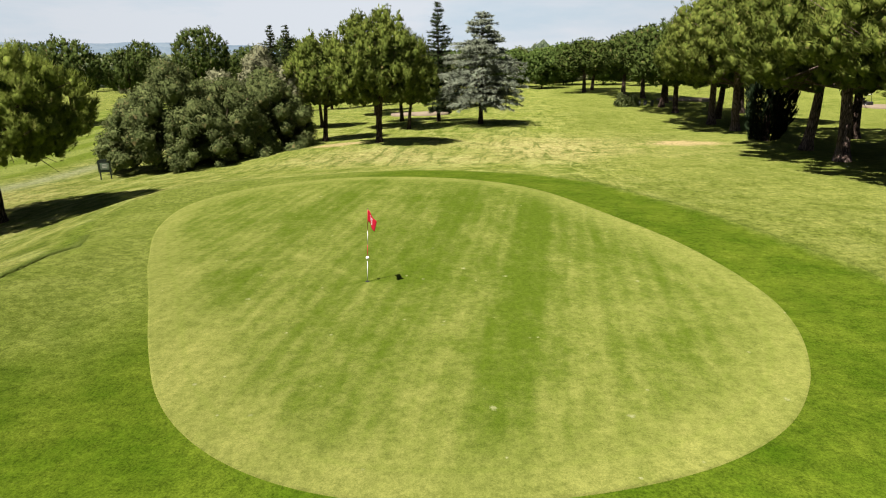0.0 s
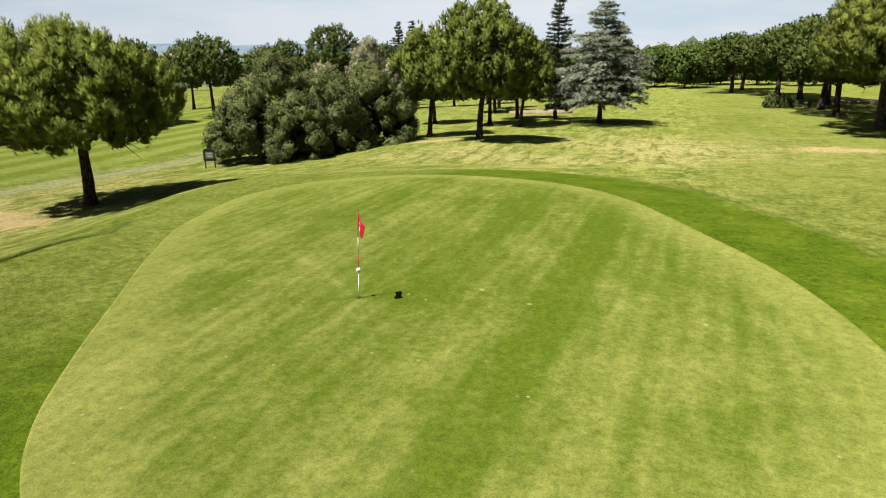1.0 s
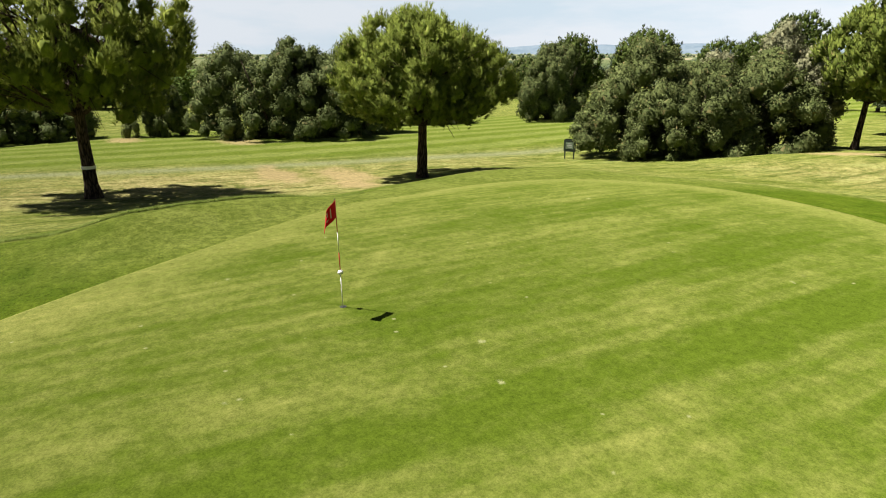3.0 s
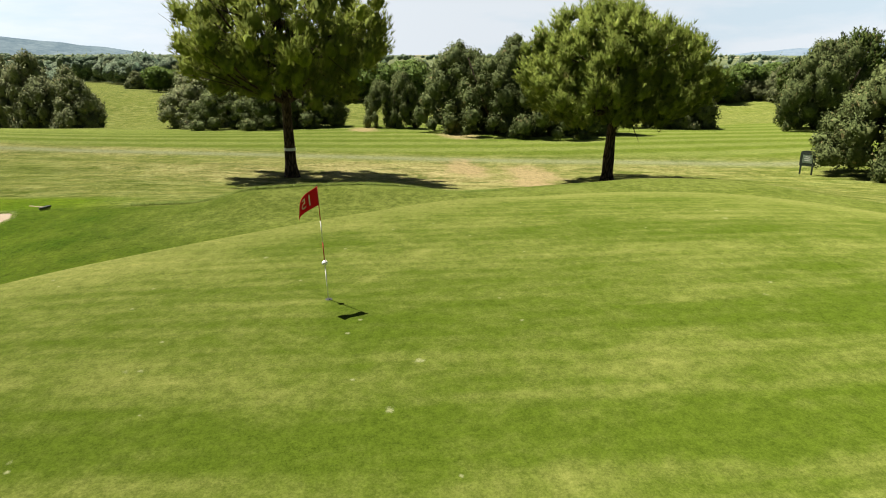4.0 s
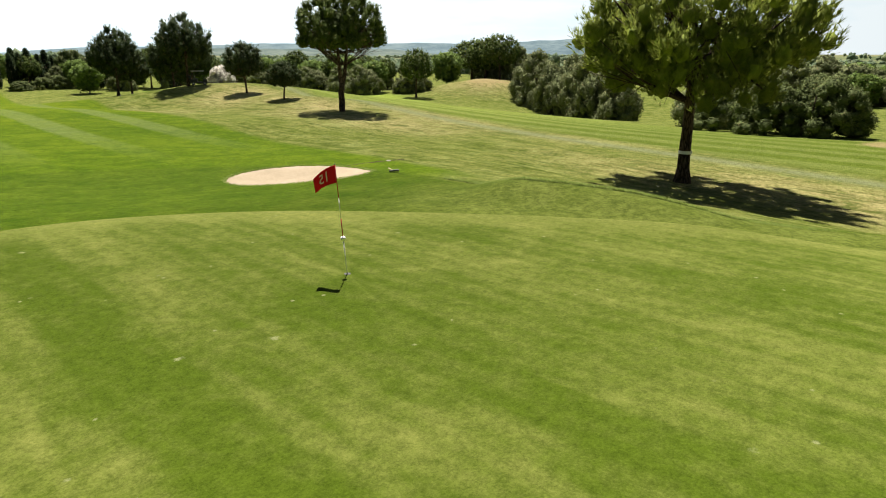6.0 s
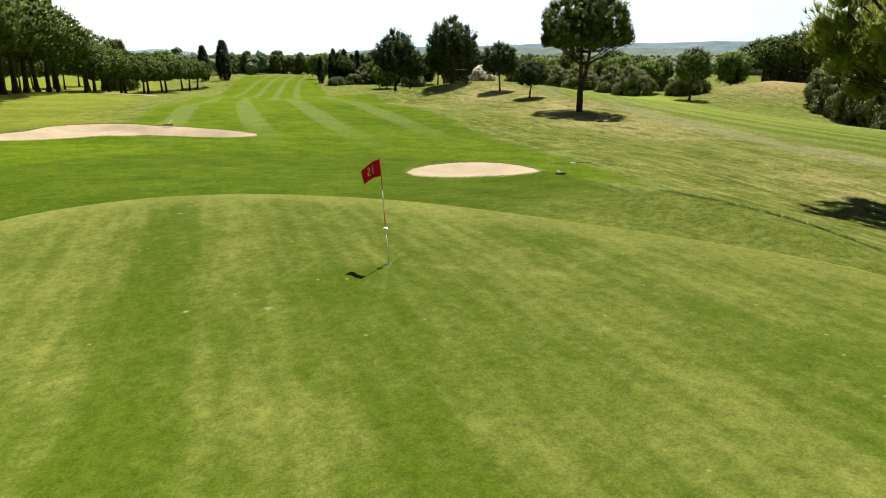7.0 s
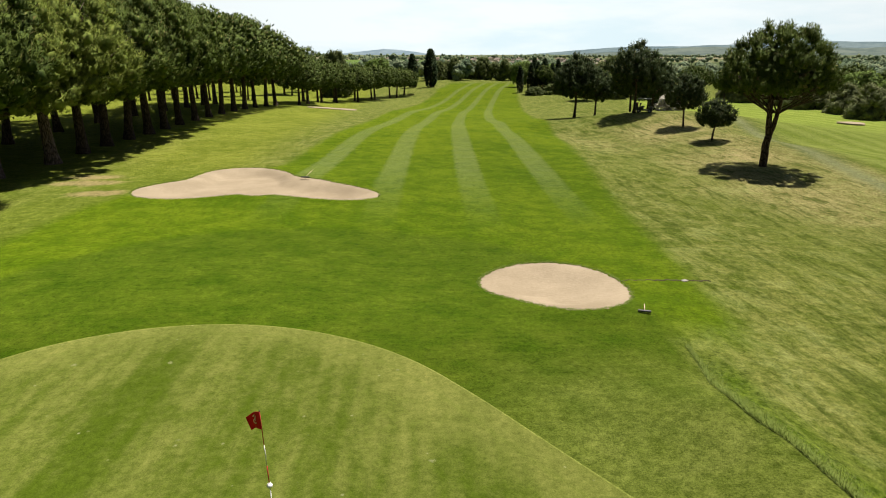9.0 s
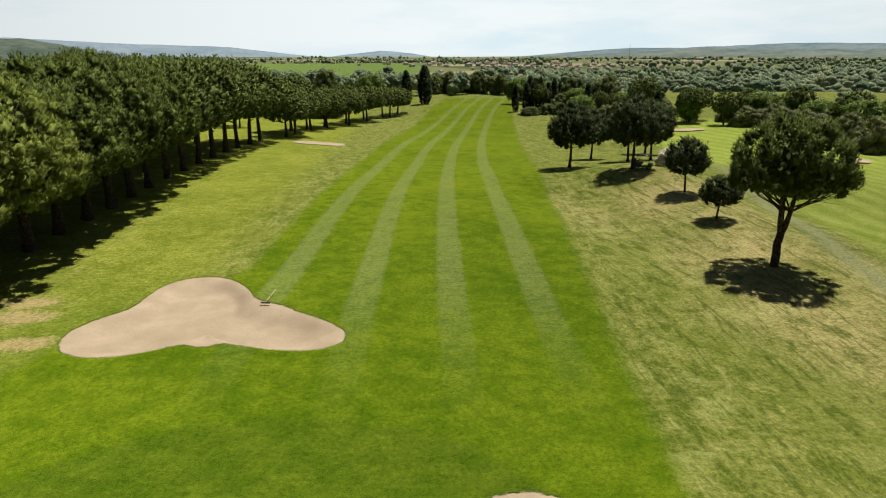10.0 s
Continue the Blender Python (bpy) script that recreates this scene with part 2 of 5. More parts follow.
def land(x, y):
    """The height of the ground at x, y."""
    x, y = np.asarray(x, float), np.asarray(y, float)
    h = LEVEL + CROSSFALL * np.clip(x, -130, 130)
    for a, b, r, k in DIPS + SWELLS + ROLLS:
        h = h + k * np.exp(-((x - a) ** 2 + (y - b) ** 2) / r ** 2)
    west = -125 - 130 * step(-y, 20, 140)
    out = np.hypot(np.maximum(np.maximum(west - x, x - 190), 0), np.maximum(np.maximum(-335 - y, y - 230), 0))
    fall = step(out, 0, 260)
    h = h * (1 - fall) - 22 * fall
    h = h + fall * (3 * np.sin(x / 310 + 1) * np.sin(y / 270) + 18 * step(out, 350, 1150) + 13 * step(out, 1150, 4200))
    # the crest along the west of the apron, steeper on its outer side
    dx, dy = x - 1.0, y - 0.5
    r, th = np.hypot(dx, dy), np.degrees(np.arctan2(dy, dx)) % 360
    tall = 0.46 * step(th, 150, 182) * step(-th, -212, -198)
    off = r - 11.3
    h = h + tall * np.exp(-(off / np.where(off < 0, 1.9, 1.15)) ** 2)
    # the low shoulder of turf before the small bunker
    h = h + 0.17 * np.exp(-((x + 8.9) / 2.2) ** 2 - ((y + 10.7) / 1.1) ** 2)
    # the small rise with trees at the far side of the neighbouring hole
    return h + 4.2 * np.exp(-((x + 142) ** 2 + (y + 113) ** 2) / 17 ** 2)


def ground_at(x, y):
    return float(land(x, y))


def wave(theta, radii):
    """The radius of an outline, drawn smoothly through radii at even angles."""
    n = len(radii)
    r = np.asarray(radii, float)
    u = np.mod(np.asarray(theta) / (2 * np.pi), 1.0) * n
    i = np.floor(u).astype(int)
    f = u - i
    a, b, c, d = r[(i - 1) % n], r[i % n], r[(i + 1) % n], r[(i + 2) % n]
    return b + 0.5 * f * (c - a + f * (2 * a - 5 * b + 4 * c - d + f * (3 * (b - c) + d - a)))


def ripple(n, mean, *terms):
    """Even radii from a mean and the cosine and sine of each harmonic."""
    out = []
    for j in range(n):
        th = 2 * math.pi * j / n
        out.append(mean + sum(terms[2 * k] * math.cos((k + 1) * th) + terms[2 * k + 1] * math.sin((k + 1) * th) for k in range(len(terms) // 2)))
    return out


# outlines about a centre, a radius every ten degrees from east
GREEN_AT = (1.0, 0.5)
GREEN = (10.04, 9.94, 9.91, 10.0, 10.17, 10.51, 11.28, 12.53, 13.86, 14.88, 15.65, 16.31, 16.5, 16.5, 15.4, 12.9, 10.55, 8.95,
         7.95, 7.28, 6.9, 6.78, 6.87, 7.14, 7.61, 8.14, 8.66, 9.12, 9.49, 9.78, 10.06, 10.29, 10.37, 10.28, 10.16, 10.1)
APRON = (13.8, 14.0, 13.7, 13.7, 14.0, 14.5, 15.6, 17.3, 18.8, 20.3, 21.0, 20.8, 20.4, 20.0, 19.3, 17.5, 14.2, 12.1,
         11.45, 11.35, 11.6, 13.2, 15.4, 17.5, 20.0, 22.0, 22.5, 22.5, 22.0, 21.0, 19.5, 18.0, 16.5, 15.2, 14.4, 14.0)
POT_AT, POT = (-8.0, -13.2), ripple(40, 2.89, -0.3, -0.47, -0.26, -0.21, 0.13, -0.03, 0.05, -0.01)
WING_AT, WING = (7.0, -31.5), ripple(60, 5.8, 0.69, -1.77, 1.0, -0.59, -1.0, 1.13, 0.45, 0.49, 0.14, 0.36, 0.01, -0.4)
LONG_AT, LONG = (12.0, -134.3), ripple(40, 4.2, 0.5, 0.2, 1.2, -0.3, 0.2, 0.1)


def inside(x, y, at, terms):
    """How far a point lies within an outline, in metres (outside: minus)."""
    dx, dy = x - at[0], y - at[1]
    return wave(np.arctan2(dy, dx), terms) - np.hypot(dx, dy)


TRAPS = [(POT_AT, POT, 0.32), (WING_AT, WING, 0.42)]


def surface(x, y):
    return land(x, y)


def spaced(fine, reach, first, growth, low, high):
    """Grid lines: evenly spaced near the middle, wider and wider outward."""
    a = list(np.arange(low, high + 1e-6, fine))
    s, v = first, high
    while v < reach:
        s *= growth
        v += s
        a.append(v)
    s, v = first, low
    while v > -reach:
        s *= growth
        v -= s
        a.insert(0, v)
    return np.array(a)


gx = spaced(0.55, 4700, 0.55, 1.055, -36, 32)
gy = spaced(0.55, 4700, 0.55, 1.045, -46, 34)
X, Y = np.meshgrid(gx, gy)
Z = surface(X, Y)
nx, ny = len(gx), len(gy)
index = np.arange(nx * ny).reshape(ny, nx)
quads = np.stack([index[:-1, :-1], index[:-1, 1:], index[1:, 1:], index[1:, :-1]], -1).reshape(-1, 4)
# the sheet is left open where the bunkers are dug
dug = np.zeros(nx * ny, bool)
for at, radii, deep in TRAPS:
    dug |= (inside(X, Y, at, radii) > -0.05).ravel()
quads = quads[~dug[quads].any(1)]


def mesh_of(name, verts, faces, material, smooth=True):
    me = bpy.data.meshes.new(name)
    me.from_pydata(np.asarray(verts, float).reshape(-1, 3).tolist(), [], np.asarray(faces).tolist() if not isinstance(faces, list) else faces)
    if smooth:
        me.polygons.foreach_set("use_smooth", [True] * len(me.polygons))
    for m in material if isinstance(material, (list, tuple)) else [material]:
        me.materials.append(m)
    me.update()
    return me


def mask(me, name, values):
    me.attributes.new(name, "FLOAT", "POINT").data.foreach_set("value", np.asarray(values, np.float32).ravel())


# zones of turf
def centre_line(y):
    return -3.152 + 0.02296 * y - 0.000388 * y * y


def zones(x, y):
    west = -12.1 + 0.135 * y - 0.0000537 * y * y
    east = 8.77 + 0.0242 * y - 0.000303 * y * y + 7 * step(y, -44, -24)
    lane = np.minimum(x - west, east - x)
    fair = step(lane, -0.7, 0.5) * step(-y, 6, 10) * step(y, -318, -300)
    apron = step(inside(x, y, GREEN_AT, APRON), -0.35, 0.35)
    # the neighbouring hole, running below along the west
    edge = -38.0 - 0.0018 * np.clip(8 - y, 0, 70) ** 2 - 0.22 * np.clip(-62 - y, 0, 200) + 0.10 * np.clip(y - 8, 0, 40)
    far = edge - 34 - 0.16 * np.abs(y)
    neighbour = step(np.minimum(edge - x, x - far), -1.5, 1.5) * step(y, -212, -196) * step(-y, -190, -150)
    # the lush strip that the mower leaves along the crest of the apron
    dx, dy = x - GREEN_AT[0], y - GREEN_AT[1]
    th = np.degrees(np.arctan2(dy, dx)) % 360
    off = np.hypot(dx, dy) - wave(np.radians(th), APRON)
    lush = step(off, -0.1, 0.45) * step(-off, -2.0, -1.1) * step(th, 140, 165) * step(-th, -216, -206)
    verge = np.exp(-((x - edge - 3.0) / 1.1) ** 2) * step(-y, -60, -30) * step(y, -120, -70)
    return fair, apron, neighbour, verge, lush


BARE = ((-28.5, 10.5, 4.6, 2.0), (-31, 6.5, 5, 1.6), (-11.5, 37, 3.4, 1.6), (17.9, 40.8, 3.6, 2.2), (16.0, -29.5, 2.2, 1.2), (-24.5, 9.5, 3, 1.5), (19, -36, 2.5, 1.2), (-55.5, 9, 6, 2.5), (-62.5, -1, 4, 2.2), (18.6, -33.5, 3.0, 1.4), (-141, -112, 10, 9), (15.0, -132.5, 3.5, 2.5))
# sunburnt rough: the bank below the green, the knoll under the young pines, the lawn behind
DRY = ((-28, 3, 7, 17, 0.8), (-32, -46, 7, 9, 1.0), (-35, -62, 7, 14, 1.0), (10, 38, 14, 12, 0.6), (21, -40, 4.0, 40, 0.35), (-70, 20, 6, 20, 0.6), (-141, -112, 17, 15, 1.0), (-5, 30, 12, 6, 0.45), (-30, 20, 5, 8, 0.4), (-24, -62, 5, 14, 0.45), (-38, -30, 6, 22, 0.7), (-30, -34, 7, 14, 0.7))


CROP, STUBBLE = (180, -1250, 240, 430), (-212, -425, 100, 130)


def turf_masks(me, x, y):
    """Gives a turf mesh its zones: what is mown, dry, bare or open field at each point."""
    fair, collar, beside, verge, lush = zones(x, y)
    mask(me, "fairway", fair)
    mask(me, "apron", collar)
    mask(me, "neighbour", beside)
    mask(me, "verge", verge)
    mask(me, "lush", lush)
    mask(me, "across", x - centre_line(y))
    mask(me, "onward", -y)
    bare = 0 * x
    for bx, by, rx, ry in BARE:
        bare = np.maximum(bare, np.exp(-((x - bx) / rx) ** 2 - ((y - by) / ry) ** 2))
    mask(me, "bare", bare)
    dry = 0.12 + 0 * x
    for bx, by, rx, ry, k in DRY:
        dry = np.maximum(dry, k * np.exp(-((x - bx) / rx) ** 2 - ((y - by) / ry) ** 2))
    mask(me, "dry", dry)
    for name, (a, b, rx, ry) in (("crop", CROP), ("stubble", STUBBLE)):
        mask(me, name, step(1.15 - np.sqrt(((x - a) / rx) ** 2 + ((y - b) / ry) ** 2), 0, 0.3))
    mask(me, "plain", step(np.maximum(np.maximum(-130 - 120 * step(-y, 20, 140) - x, x - 190), np.maximum(-335 - y, y - 230)), 10, 160))


ground_mesh = mesh_of("ground", np.stack([X, Y, Z], -1), quads, [])
turf_masks(ground_mesh, X, Y)


def turf():
    n = Nodes("turf")
    fair, apron, nextd = n.attribute("fairway"), n.attribute("apron"), n.attribute("neighbour")
    across, onward, dry, bare, flat = (n.attribute(k) for k in ("across", "onward", "dry", "bare", "plain"))
    big, mid = n.noise(0.11, 4.0, 0.6), n.noise(0.75, 4.0, 0.62)
    fine, blade = n.noise(4.2, 7.0, 0.8), n.noise(22.0, 4.0, 0.8)
    swirl = n.noise(1.0, 3.0, 0.6, n.stretched(0.5, 3.6, 1, 0.5), 1.2)
    swath = n.noise(0.9, 5.0, 0.68, n.stretched(1.5, 0.28, 1, -0.17), 0.9)
    # rough grass: green to straw
    tone = n.math("ADD", n.math("ADD", n.math("MULTIPLY", big, 0.40), n.math("MULTIPLY", mid, 0.35)), n.math("ADD", n.math("MULTIPLY", swirl, 0.16), n.math("MULTIPLY", fine, 0.44)))
    rough = n.mix(n.ramp(tone, 0.50, 0.86), (0.070, 0.110, 0.009), (0.205, 0.230, 0.052))
    straw = n.mix(n.ramp(n.math("ADD", fine, n.math("MULTIPLY", mid, 0.6)), 0.55, 1.0), (0.215, 0.195, 0.065), (0.430, 0.370, 0.180))
    rough = n.mix(n.math("MULTIPLY", dry, n.ramp(n.math("ADD", n.math("MULTIPLY", mid, 0.8), n.math("MULTIPLY", dry, 0.55)), 0.26, 0.62)), rough, straw)
    patch = n.noise(0.55, 8.0, 0.72, None, 0.6)
    rough = n.mix(n.math("MULTIPLY", n.ramp(patch, 0.50, 0.64), 0.46), rough, (0.275, 0.315, 0.105))
    rough = n.mix(n.math("MULTIPLY", n.ramp(patch, 0.48, 0.36), 0.65), rough, (0.060, 0.098, 0.010))
    rough = n.mix(n.math("MULTIPLY", n.ramp(big, 0.48, 0.62), 0.45), rough, (0.085, 0.128, 0.012))
    rough = n.mix(n.math("MULTIPLY", n.ramp(swath, 0.52, 0.66), 0.48), rough, (0.255, 0.280, 0.085))
    rough = n.mix(n.math("MULTIPLY", n.ramp(swath, 0.49, 0.37), 0.68), rough, (0.058, 0.090, 0.010))
    rough = n.mix(n.math("MULTIPLY", n.ramp(n.node_x(), 6.0, 13.0), n.math("SUBTRACT", 0.85, n.math("MULTIPLY", dry, 0.6))), rough, n.mix(n.ramp(n.node_y(), -16.0, 6.0), n.mix(n.ramp(tone, 0.5, 0.86), n.mix(n.ramp(onward, 30.0, 46.0), (0.076, 0.122, 0.006), (0.104, 0.146, 0.008)), n.mix(n.ramp(onward, 30.0, 46.0), (0.170, 0.222, 0.028), (0.230, 0.265, 0.038))), n.mix(n.ramp(tone, 0.5, 0.86), (0.072, 0.102, 0.012), (0.176, 0.204, 0.046))))
    # mown fairway with the pale lines of the mower
    bands = n.math("COSINE", n.math("MULTIPLY", n.math("ADD", across, n.math("MULTIPLY", n.math("SUBTRACT", mid, 0.5), 0.5)), 2 * math.pi / 5.85))
    wisp = n.math("MULTIPLY", n.math("MULTIPLY", n.ramp(n.math("ABSOLUTE", across), 12.4, 11.4), n.ramp(bands, -0.28, -0.72)), n.math("MULTIPLY", n.ramp(onward, 20.0, 46.0), n.math("ADD", 0.35, n.math("MULTIPLY", n.ramp(swirl, 0.25, 0.75), 0.65))))
    mown = n.mix(n.ramp(n.math("ADD", n.math("MULTIPLY", mid, 0.7), n.math("MULTIPLY", big, 0.5)), 0.40, 0.80), (0.046, 0.092, 0.002), (0.094, 0.142, 0.006))
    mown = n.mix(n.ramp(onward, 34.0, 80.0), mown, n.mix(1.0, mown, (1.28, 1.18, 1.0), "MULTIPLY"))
    fairway = n.mix(n.math("MULTIPLY", wisp, n.math("ADD", 0.30, n.math("MULTIPLY", fine, 0.75))), mown, (0.150, 0.188, 0.064))
    dark = n.mix(n.ramp(n.math("ADD", n.math("MULTIPLY", swirl, 0.22), n.math("ADD", n.math("MULTIPLY", mid, 0.5), n.math("MULTIPLY", patch, 0.28))), 0.3, 0.72), (0.028, 0.058, 0.002), (0.070, 0.102, 0.008))
    worn = n.mix(n.ramp(n.math("ADD", n.math("MULTIPLY", patch, 0.6), n.math("MULTIPLY", fine, 0.4)), 0.3, 0.75), (0.070, 0.098, 0.012), (0.155, 0.178, 0.044))
    dark = n.mix(n.ramp(n.math("ADD", n.node_y(), n.math("MULTIPLY", mid, 4.0)), -3.0, -9.0), dark, n.mix(1.0, dark, (1.12, 1.18, 1.0), "MULTIPLY"))
    dark = n.mix(n.math("MULTIPLY", n.ramp(n.math("ADD", n.node_x(), n.math("MULTIPLY", big, 6.0)), 0.5, -4.5), n.math("MULTIPLY", n.ramp(n.math("ADD", n.node_y(), n.math("MULTIPLY", mid, 5.0)), -6.0, 1.5), 0.7)), dark, worn)
    rows = n.math("SINE", n.math("MULTIPLY", n.math("ADD", n.math("MULTIPLY", n.node_x(), 0.97), n.math("MULTIPLY", n.node_y(), 0.12)), 2 * math.pi / 5.0))
    lower = n.mix(n.ramp(n.math("ADD", rows, n.math("MULTIPLY", n.math("SUBTRACT", mid, 0.5), 2.2)), n.math("SUBTRACT", -0.8, n.math("MULTIPLY", n.ramp(n.node_y(), -30.0, -75.0), 1.6)), n.math("ADD", 0.8, n.math("MULTIPLY", n.ramp(n.node_y(), -30.0, -75.0), 1.6))), (0.104, 0.150, 0.018), (0.156, 0.200, 0.042))
    # sunlit brightness multiplied into the neighbouring fairway's colour, more so southward
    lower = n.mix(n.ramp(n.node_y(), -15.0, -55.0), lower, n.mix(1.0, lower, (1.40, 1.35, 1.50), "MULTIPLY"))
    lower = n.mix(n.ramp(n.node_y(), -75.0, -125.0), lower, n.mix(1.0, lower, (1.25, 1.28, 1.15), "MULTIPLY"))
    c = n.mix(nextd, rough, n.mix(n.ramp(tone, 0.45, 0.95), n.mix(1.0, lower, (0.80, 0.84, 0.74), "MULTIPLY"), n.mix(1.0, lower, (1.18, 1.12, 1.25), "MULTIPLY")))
    c = n.mix(n.math("MULTIPLY", n.attribute("verge"), n.ramp(swirl, 0.10, 0.55)), c, (0.195, 0.222, 0.105))
    c = n.mix(n.math("MULTIPLY", n.attribute("lush"), n.ramp(patch, 0.25, 0.55)), c, n.mix(n.ramp(fine, 0.35, 0.65), (0.040, 0.080, 0.004), (0.105, 0.160, 0.014)))
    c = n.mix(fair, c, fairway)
    c = n.mix(n.math("MULTIPLY", apron, n.math("SUBTRACT", 1.0, n.ramp(onward, 16.0, 38.0))), c, dark)
    c = n.mix(n.math("MULTIPLY", n.ramp(n.math("ADD", bare, n.math("ADD", n.math("MULTIPLY", n.math("SUBTRACT", fine, 0.5), 0.9), n.math("MULTIPLY", n.math("SUBTRACT", mid, 0.5), 1.1))), 0.30, 0.85), 0.75), c, (0.330, 0.262, 0.130))
    # fields and scrub of the plain, field tones lightened for distance haze
    cells = n.node("ShaderNodeTexVoronoi")
    cells.inputs["Scale"].default_value = 0.0042
    n.put(n.stretched(1, 1.9, 0, 0.4), cells.inputs["Vector"])
    sep = n.node("ShaderNodeSeparateColor")
    n.put(cells.outputs["Color"], sep.inputs[0])
    field = n.mix(n.ramp(sep.outputs[0], 0.2, 0.8), (0.075, 0.105, 0.045), (0.140, 0.165, 0.075))
    field = n.mix(n.ramp(sep.outputs[1], 0.75, 0.9), field, (0.260, 0.240, 0.150))
    field = n.mix(n.attribute("crop"), field, (0.105, 0.170, 0.040))
    field = n.mix(n.attribute("stubble"), field, (0.235, 0.225, 0.135))
    c = n.mix(flat, c, field)
    tips = n.math("ADD", n.math("MULTIPLY", blade, 0.55), n.math("MULTIPLY", fine, 0.45))
    c = n.mix(n.ramp(tips, 0.32, 0.68), n.mix(1.0, c, (0.40, 0.44, 0.34), "MULTIPLY"), n.mix(1.0, c, (1.72, 1.64, 1.72), "MULTIPLY"))
    mow = n.math("MULTIPLY", n.math("MAXIMUM", fair, apron), 0.75)
    height = n.math("MULTIPLY", n.math("ADD", tips, n.math("MULTIPLY", mid, 0.6)), n.math("SUBTRACT", 1.0, mow))
    return n.finish(c, 1.0, n.bump(height, 0.9, 0.16), 0.0, 0.03, None, 0.8)


def coordinate(axis):
    def read(n):
        s = n.node("ShaderNodeSeparateXYZ")
        n.put(n.place(), s.inputs[0])
        return s.outputs[axis]
    return read


Nodes.node_x, Nodes.node_y = coordinate(0), coordinate(1)
TURF = turf()
ground_mesh.materials.append(TURF)
ground = tagged(new("ground", ground_mesh), "rolling golf course turf of mown and sunburnt grass", "ground", kind="structure")


def putting_turf():
    n = Nodes("putting_turf")
    big, mid = n.noise(0.22, 3.0, 0.55), n.noise(0.9, 4.0, 0.6)
    fine, blade = n.noise(6.0, 6.0, 0.8), n.noise(30.0, 4.0, 0.8)
    clump = n.noise(2.6, 6.0, 0.78)
    drift = n.noise(1.0, 4.0, 0.65, n.stretched(2.2, 0.45, 1, 0.05), 0.4)
    # mower passes across the green: some lie dark, some pale
    x = n.math("ADD", n.math("SUBTRACT", n.node_x(), n.math("MULTIPLY", n.node_y(), 0.05)), n.math("MULTIPLY", n.math("SUBTRACT", mid, 0.5), 0.30))
    passes = n.node("ShaderNodeValToRGB")
    stops = ((-9.0, 0.70), (-6.6, 0.62), (-5.4, 0.84), (-4.5, 0.50), (-3.6, 0.40), (-3.0, 0.66), (-2.3, 0.86), (-1.5, 0.68), (-0.6, 0.48), (0.2, 0.54), (0.75, 0.30), (1.6, 0.26), (2.1, 0.56), (2.9, 0.70),
             (3.6, 0.56), (3.85, 0.08), (4.75, 0.06), (5.05, 0.54), (6.1, 0.68), (6.55, 0.46), (7.1, 0.70), (8.0, 0.58), (8.8, 0.74), (11.0, 0.70))
    ramp = passes.color_ramp
    for k, (at, tone) in enumerate(stops):
        e = ramp.elements[0] if k == 0 else ramp.elements[-1] if k == len(stops) - 1 else ramp.elements.new((at + 9.0) / 20.0)
        e.position = (at + 9.0) / 20.0
        e.color = (tone, tone, tone, 1)
    n.put(n.math("MULTIPLY", n.math("ADD", x, 9.0), 0.05), passes.inputs[0])
    lines = n.math("SINE", n.math("MULTIPLY", x, 2 * math.pi / 0.56))
    tone = n.math("ADD", n.math("MULTIPLY", passes.outputs[0], 0.34), n.math("ADD", n.math("MULTIPLY", big, 0.50), n.math("MULTIPLY", mid, 0.30)))
    tone = n.math("ADD", tone, n.math("MULTIPLY", n.math("SUBTRACT", clump, 0.5), 0.55))
    tone = n.math("ADD", tone, n.math("MULTIPLY", n.math("SUBTRACT", drift, 0.5), 0.50))
    tone = n.math("ADD", tone, n.math("MULTIPLY", lines, 0.030))
    # paler towards the south
    tone = n.math("ADD", tone, n.math("MULTIPLY", n.ramp(n.math("SUBTRACT", n.math("MULTIPLY", x, -0.3), n.node_y()), 1.5, 7.0), 0.13))
    c = n.mix(n.ramp(tone, 0.36, 1.10), (0.058, 0.092, 0.007), (0.180, 0.196, 0.048))
    rim = n.attribute("rim")
    c = n.mix(n.math("MULTIPLY", n.ramp(rim, 2.2, 0.3), 0.45), c, (0.190, 0.205, 0.052))
    ring = n.math("MULTIPLY", n.ramp(n.math("ABSOLUTE", n.math("SUBTRACT", rim, 0.75)), 0.14, 0.0), 0.22)
    c = n.mix(ring, c, (0.100, 0.140, 0.018))
    # pale ball marks and healed plugs
    for scale, size, keep in ((0.75, 0.072, 0.40), (1.9, 0.085, 0.50)):
        marks = n.node("ShaderNodeTexVoronoi")
        marks.inputs["Scale"].default_value = scale
        n.put(n.stretched(1, 1, 0), marks.inputs["Vector"])
        sep = n.node("ShaderNodeSeparateColor")
        n.put(marks.outputs["Color"], sep.inputs[0])
        spot = n.math("ADD", marks.outputs["Distance"], n.math("MULTIPLY", n.math("SUBTRACT", fine, 0.5), 0.30))
        c = n.mix(n.math("MULTIPLY", n.ramp(spot, size, size * 0.25), n.math("MULTIPLY", n.ramp(sep.outputs[0], keep, keep + 0.2), 0.75)), c, (0.265, 0.285, 0.130))
    tips = n.math("ADD", n.math("MULTIPLY", blade, 0.5), n.math("MULTIPLY", fine, 0.5))
    c = n.mix(n.ramp(tips, 0.32, 0.68), n.mix(1.0, c, (0.54, 0.58, 0.48), "MULTIPLY"), n.mix(1.0, c, (1.36, 1.32, 1.40), "MULTIPLY"))
    return n.finish(c, 1.0, n.bump(tips, 0.4, 0.04), 0.0, 0.03, None, 0.8)


